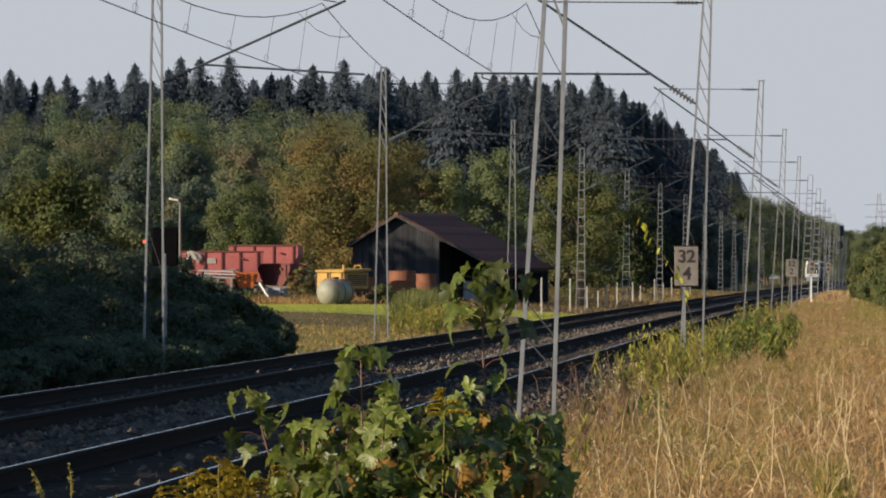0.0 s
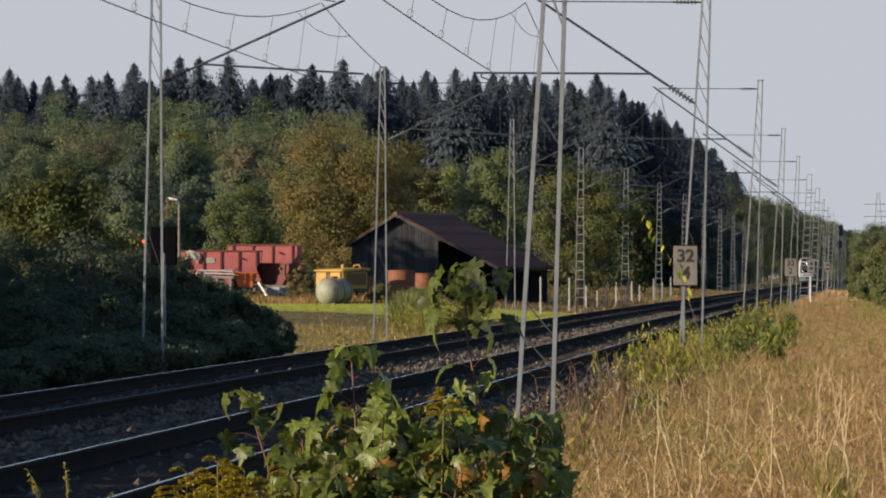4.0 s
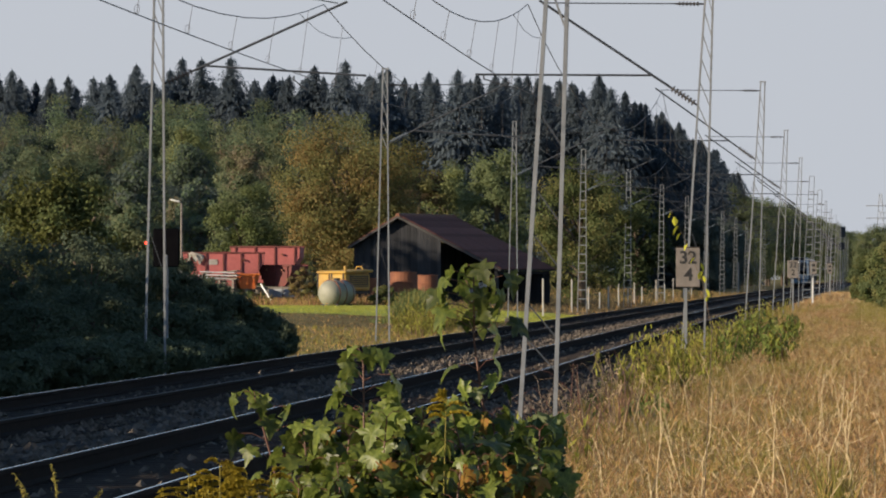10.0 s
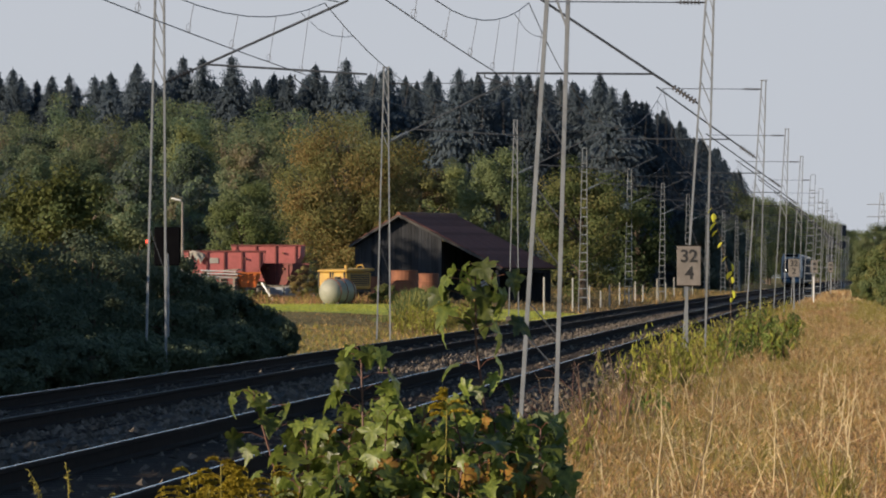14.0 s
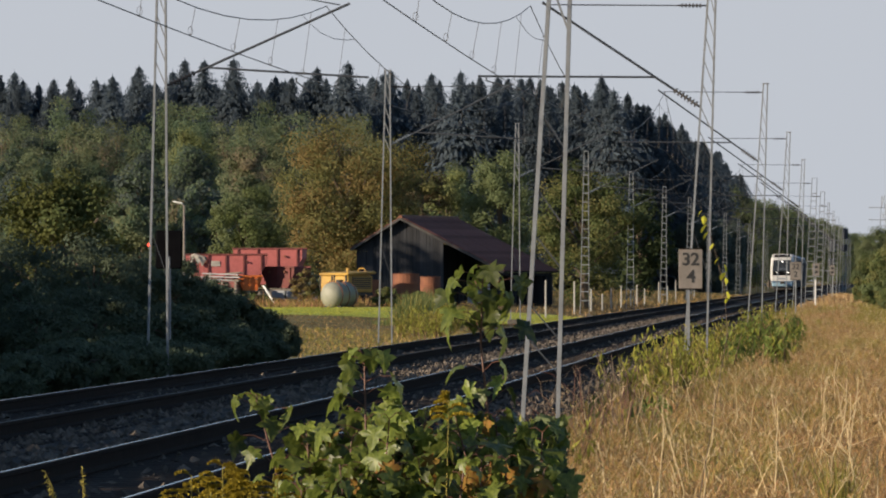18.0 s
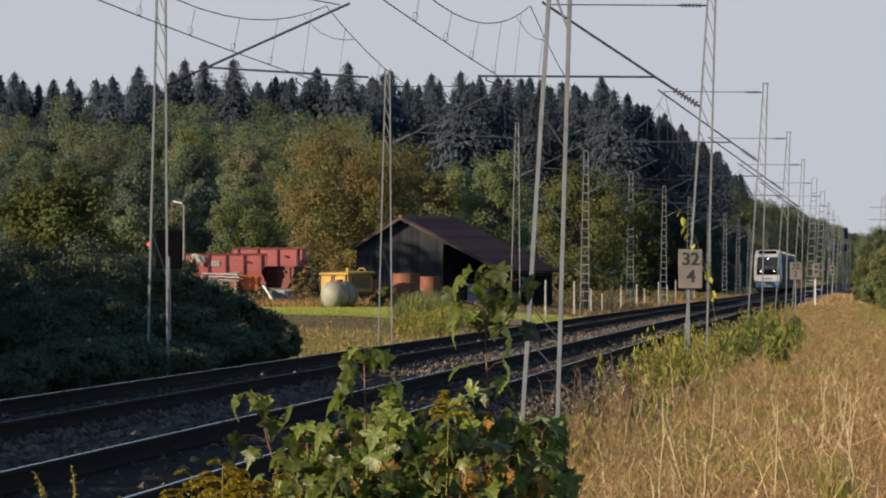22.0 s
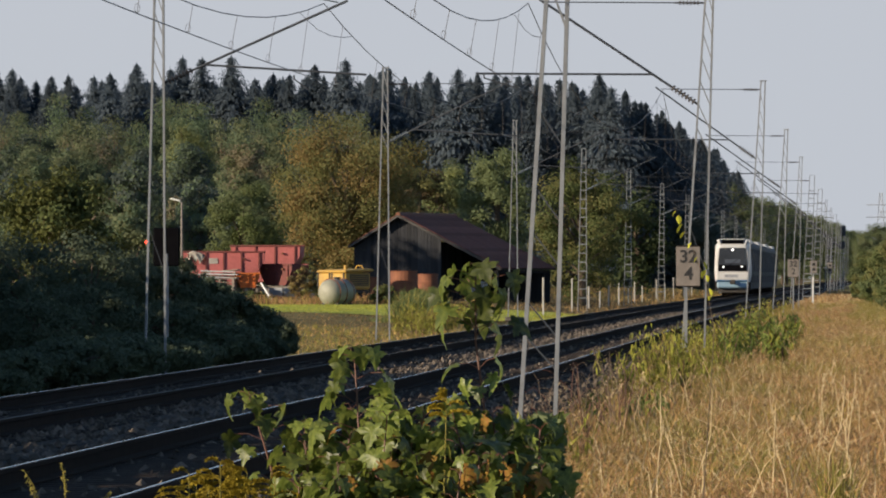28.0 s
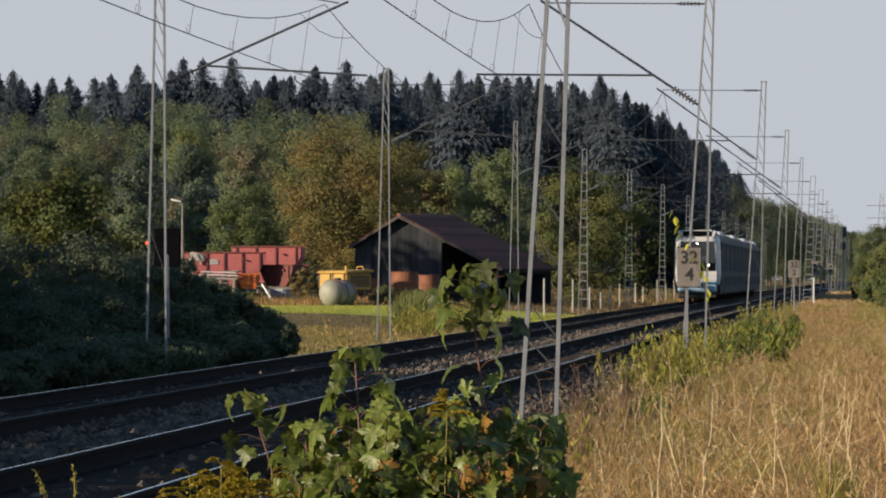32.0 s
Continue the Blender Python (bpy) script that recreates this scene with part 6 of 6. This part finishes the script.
def undergrowth():
    """Dense low leaves between the saplings; the dark ones paint the deep shade in the gaps."""
    r = np.random.default_rng(55)
    sh = Shape()
    n = 7500
    x = r.uniform(-2.22, -1.18, n)
    top = 0.74 + 0.07 * np.sin(x * 9) - np.clip(-1.95 - x, 0, 1) * 1.3
    z = -0.4 + (top + 0.4) * r.random(n) ** 0.55
    y = 35.5 + r.normal(0, 0.3, n)
    sh.cards(np.stack([x, y, z], 1), unit(n, r) + np.array([-0.3, -0.4, 0.6]), unit(n, r) * 0.6 - np.array([0, 0, 0.6]), r.uniform(0.035, 0.07, n), r.uniform(0.06, 0.12, n))
    sh.s = [2 if p > -1.52 and q > 0.55 else int(q < 0.4) for p, q in zip(x, r.random(n))]
    part("undergrowth", sh, [LEAF_DARK, MAPLE, LEAF_PALE], label="dense leafy undergrowth round the young maples, dark leaves for the shade", kind="stuff")


undergrowth()


def goldenrod(x, y, h, n, label, r, big=1.0):
    t = thing("goldenrod", label, "wildflower", pose(x, y, -0.42), group="goldenrod before the tracks")
    for i in range(n):
        a = r.uniform(0, 6.28)
        dx, dy = math.cos(a) * r.uniform(0.02, 0.14), math.sin(a) * 0.12
        hh = h * r.uniform(0.82, 1.05)
        part("stem", Shape().path([(dx * 0.3, dy * 0.3, 0), (dx, dy, hh * 0.7), (dx * 1.25, dy, hh)], [0.004, 0.003, 0.002], 4), GRASS_GREEN, t)
        plume = Shape()
        lean = r.choice((-1, 1)) * r.uniform(0.5, 1.0)
        for k in range(9):
            zz = hh - k * 0.026 * big
            side = math.copysign(1, lean) if r.random() < 0.7 else -math.copysign(1, lean)
            ln = (0.06 + 0.014 * k) * big
            ex, ey = side * ln * r.uniform(0.8, 1.2), r.normal(0, 0.03)
            o = Vector((dx * (1 + 0.25 * (1 - k * 0.026 / hh)), dy, zz))
            arc = [o + Vector((ex * q, ey * q, ln * (0.8 * q - 0.75 * q * q))) for q in (0, 0.25, 0.5, 0.75, 1.0)]
            plume.path([tuple(p) for p in arc], [0.002, 0.0018, 0.0016, 0.0013, 0.001], 4)
            m = 60
            q = (0.15 + 0.85 * r.random(m))[:, None]
            p = np.array(o) + q * np.array([ex, ey, ln * 0.8]) - q ** 2 * np.array([0, 0, ln * 0.75]) + r.normal(0, 0.0025, (m, 3)) + np.array([0, 0, 0.003])
            plume.cards(p, unit(m, r), unit(m, r), 0.010, 0.016)
        part("flower_plume", plume, GOLDENROD, t, "arching yellow plume")
        lv = Shape()
        m = 22
        z = r.uniform(0.3, 0.85, m) * hh
        lv.cards(np.stack([np.full(m, dx) + r.normal(0, 0.03, m), np.full(m, dy) + r.normal(0, 0.03, m), z], 1), unit(m, r) + np.array([0, 0, 0.5]), unit(m, r), 0.014, 0.08)
        part("foliage", lv, WEED, t, "narrow green leaves")


gr = np.random.default_rng(91)
goldenrod(-2.40, 33.6, 1.08, 11, "yellow goldenrod in flower before the tracks", gr)
goldenrod(-2.54, 33.8, 1.00, 8, "yellow goldenrod in flower before the tracks", gr)
goldenrod(-1.63, 34.2, 1.32, 1, "small yellow goldenrod among the maples", gr, 0.5)
goldenrod(-2.22, 33.6, 0.98, 4, "yellow goldenrod at the edge of the maples", gr)


def yellow_twig():
    """Thin arching shoot with a few yellow leaves, standing up out of the grass before the distance board."""
    t = thing("yellow_shoot", "thin arching shoot with a few yellow leaves", "plant", pose(-0.55, 34, -0.42))
    pts = [(0, 0, 0), (0.0, 0, 0.9), (-0.02, 0, 1.60), (-0.07, 0, 1.78), (-0.15, 0, 1.94), (-0.22, 0, 2.06)]
    part("stem", Shape().path(pts, [0.0026, 0.0022, 0.0016, 0.0013, 0.001, 0.0008], 5), BRUSH, t)
    r = np.random.default_rng(12)
    for x, z, s in ((-0.21, 2.05, 0.03), (-0.20, 2.03, 0.04), (-0.18, 2.0, 0.045), (-0.17, 1.97, 0.035), (-0.14, 1.93, 0.03), (-0.11, 1.88, 0.03), (-0.085, 1.86, 0.036), (-0.075, 1.83, 0.04), (-0.07, 1.81, 0.03), (-0.055, 1.76, 0.036), (-0.05, 1.73, 0.022)):
        a = r.uniform(0, 6.28)
        sh = Shape()
        v = [(0, 0, 0), (0.24, 0.25, 0.05), (0.30, 0.55, 0.04), (0.16, 0.85, -0.05), (0, 1, -0.15), (-0.16, 0.85, -0.05), (-0.30, 0.55, 0.04), (-0.24, 0.25, 0.05)]
        sh.add(v, [(0, 1, 2, 3, 4), (0, 4, 5, 6, 7)])
        part("leaf", sh, MAPLE_YELLOW, t, "bright yellow leaf", m=leaf_pose((x, -0.01, z), a, -1.0, s))
    return t


MAPLE_YELLOW = leafmat("yellow_leaf", (0.52, 0.50, 0.05), (0.40, 0.42, 0.06), 0.1, 0.05, 8, 0.35)
twig = yellow_twig()


def stalk_tuft():
    t = thing("grass_tuft", "thin olive grass stalks with drooping seed heads", "grass", pose(-2.90, 32, -0.42))
    r = np.random.default_rng(8)
    for dx, h, hx in ((-0.05, 1.10, -0.07), (0.04, 1.12, -0.02), (0.10, 1.02, 0.10), (0.0, 0.98, -0.12)):
        part("stalk", Shape().path([(dx * 0.3, 0, 0), (dx, 0, h * 0.7), (dx + hx * 0.5, 0, h * 0.95), (dx + hx, 0, h)], [0.003, 0.0025, 0.002, 0.001], 4), GRASS_GREEN, t)
        sh = Shape()
        m = 40
        f = r.random(m)[:, None]
        p = np.array([dx + hx * 0.3, 0, h * 0.9]) + f * np.array([hx * 0.7, 0, h * 0.1]) + r.normal(0, 0.006, (m, 3))
        sh.cards(p, unit(m, r), unit(m, r), 0.006, 0.02)
        part("seed_head", sh, GRASS_GREEN, t)
    return t


tuft = stalk_tuft()


# ---- what moves ----
# sway in degrees about a point low on the stem: the tall maple, the second maple, the yellow shoot, the grass stalks
SWAY_A = [
    (0, 3.19), (0.5, 0.20), (1, -3.29), (1.5, -3.74), (2, -2.84), (2.5, -2.46), (3, -4.88), (3.5, -5.45), (5.5, -2.61), (6, -4.40),
    (6.5, -4.72), (7, -3.49), (7.5, -2.74), (8, -0.53), (8.5, 0.65), (9, 1.83), (9.5, -3.09), (10, -2.46), (10.5, -0.73), (11, 2.26),
    (11.5, -2.04), (12, 1.36), (12.5, 1.03), (13, 2.94), (13.5, -1.28), (14, -2.11), (14.5, -1.28), (16.5, -1.18), (17, -1.16), (17.5, -0.93),
    (18, -0.18), (18.5, 3.47), (19, 2.51), (19.5, 3.32), (20, 1.11), (20.5, 2.46), (21, 2.79), (21.5, 3.69), (22, 2.54), (22.5, 1.71),
    (23, 1.03), (23.5, -0.90), (24, -0.25), (24.5, 0.93), (25, 0.23), (25.5, 1.48), (27.5, -2.11), (28, -1.83), (28.5, -2.54), (29, -1.78),
    (29.5, 0.23), (30, 1.76), (30.5, -1.83), (31, 0.63), (31.5, 1.86), (32, -2.19),
]
SWAY_B = [
    (0, 0.57), (1, -0.84), (2, -0.80), (3, -1.47), (5.5, -2.39), (6.5, -1.93), (7.5, -0.42), (8.5, 0.99), (9.5, 1.05), (10.5, 0.52),
    (11.5, 0.69), (12.5, 0.95), (13.5, 0.67), (14.5, -0.78), (17, 0.19), (18, 0.34), (19, 1.22), (20, 1.03), (21, 0.84), (22, 0.36),
    (23, 0.10), (24, -1.17), (25, -0.82), (27.5, -1.70), (28.5, -2.02), (29.5, -0.82), (30.5, -0.04), (31.5, -0.44), (32, -2.06),
]
SWAY_TWIG = [
    (0, -3.65), (0.5, 2.17), (1, -3.89), (1.5, -2.62), (2, 0.57), (2.5, -3.35), (3, -1.39), (3.5, -1.15), (5.5, -7.48), (6, -2.20),
    (6.5, -7.54), (7, -5.94), (7.5, -3.68), (8, -1.24), (8.5, -7.09), (9, 3.62), (9.5, -7.60), (10, 4.31), (10.5, -8.29), (11, -4.46),
    (11.5, -3.95), (12.5, -3.38), (13.5, 11.40), (14.5, 14.87), (16.5, 9.86), (17.5, 8.02), (18.5, 14.72), (19.5, 8.81), (20.5, 4.95), (21.5, 9.56),
    (22.5, 2.11), (23.5, 2.32), (24.5, 4.34), (25.5, -0.72), (27.5, -1.63), (28, 5.34), (28.5, -3.92), (29, -6.36), (29.5, -5.67), (30, -1.30),
    (30.5, 0.06), (31, 3.71), (31.5, -1.48), (32, 4.31),
]


def sway(ob, rows, low):
    """Rocks a plant in the wind about a point at height low over its foot."""
    m = ob.matrix_basis.copy()
    k = Matrix.Translation((0, 0, low))
    walk(ob, [(t, m @ k @ Matrix.Rotation(radians(a), 4, "Y") @ k.inverted()) for t, a in rows])


def motions():
    # the railcar runs towards the camera at about 115 km/h on the far track
    rows = []
    for i in range(0, 9):
        t = i * 4.0
        y = 490.0 + 32.1 * (32.0 - t)
        rows.append((t, pose(FAR_X + bend(y), y, 0, 0, 0, -math.degrees(math.atan((bend(y + 10) - bend(y)) / 10)))))
    walk(railcar, rows)
    sway(maple_a, SWAY_A, 1.15)
    sway(maple_b, SWAY_B, 0.75)
    sway(maple_c, [(t, a * 0.6) for t, a in SWAY_B], 0.6)
    sway(twig, SWAY_TWIG, 1.2)
    sway(tuft, [(t * 0.5, 3.0 * math.sin(t * 0.9) + 2.0 * math.sin(t * 2.1 + 1)) for t in range(0, 65)], 0.4)


motions()
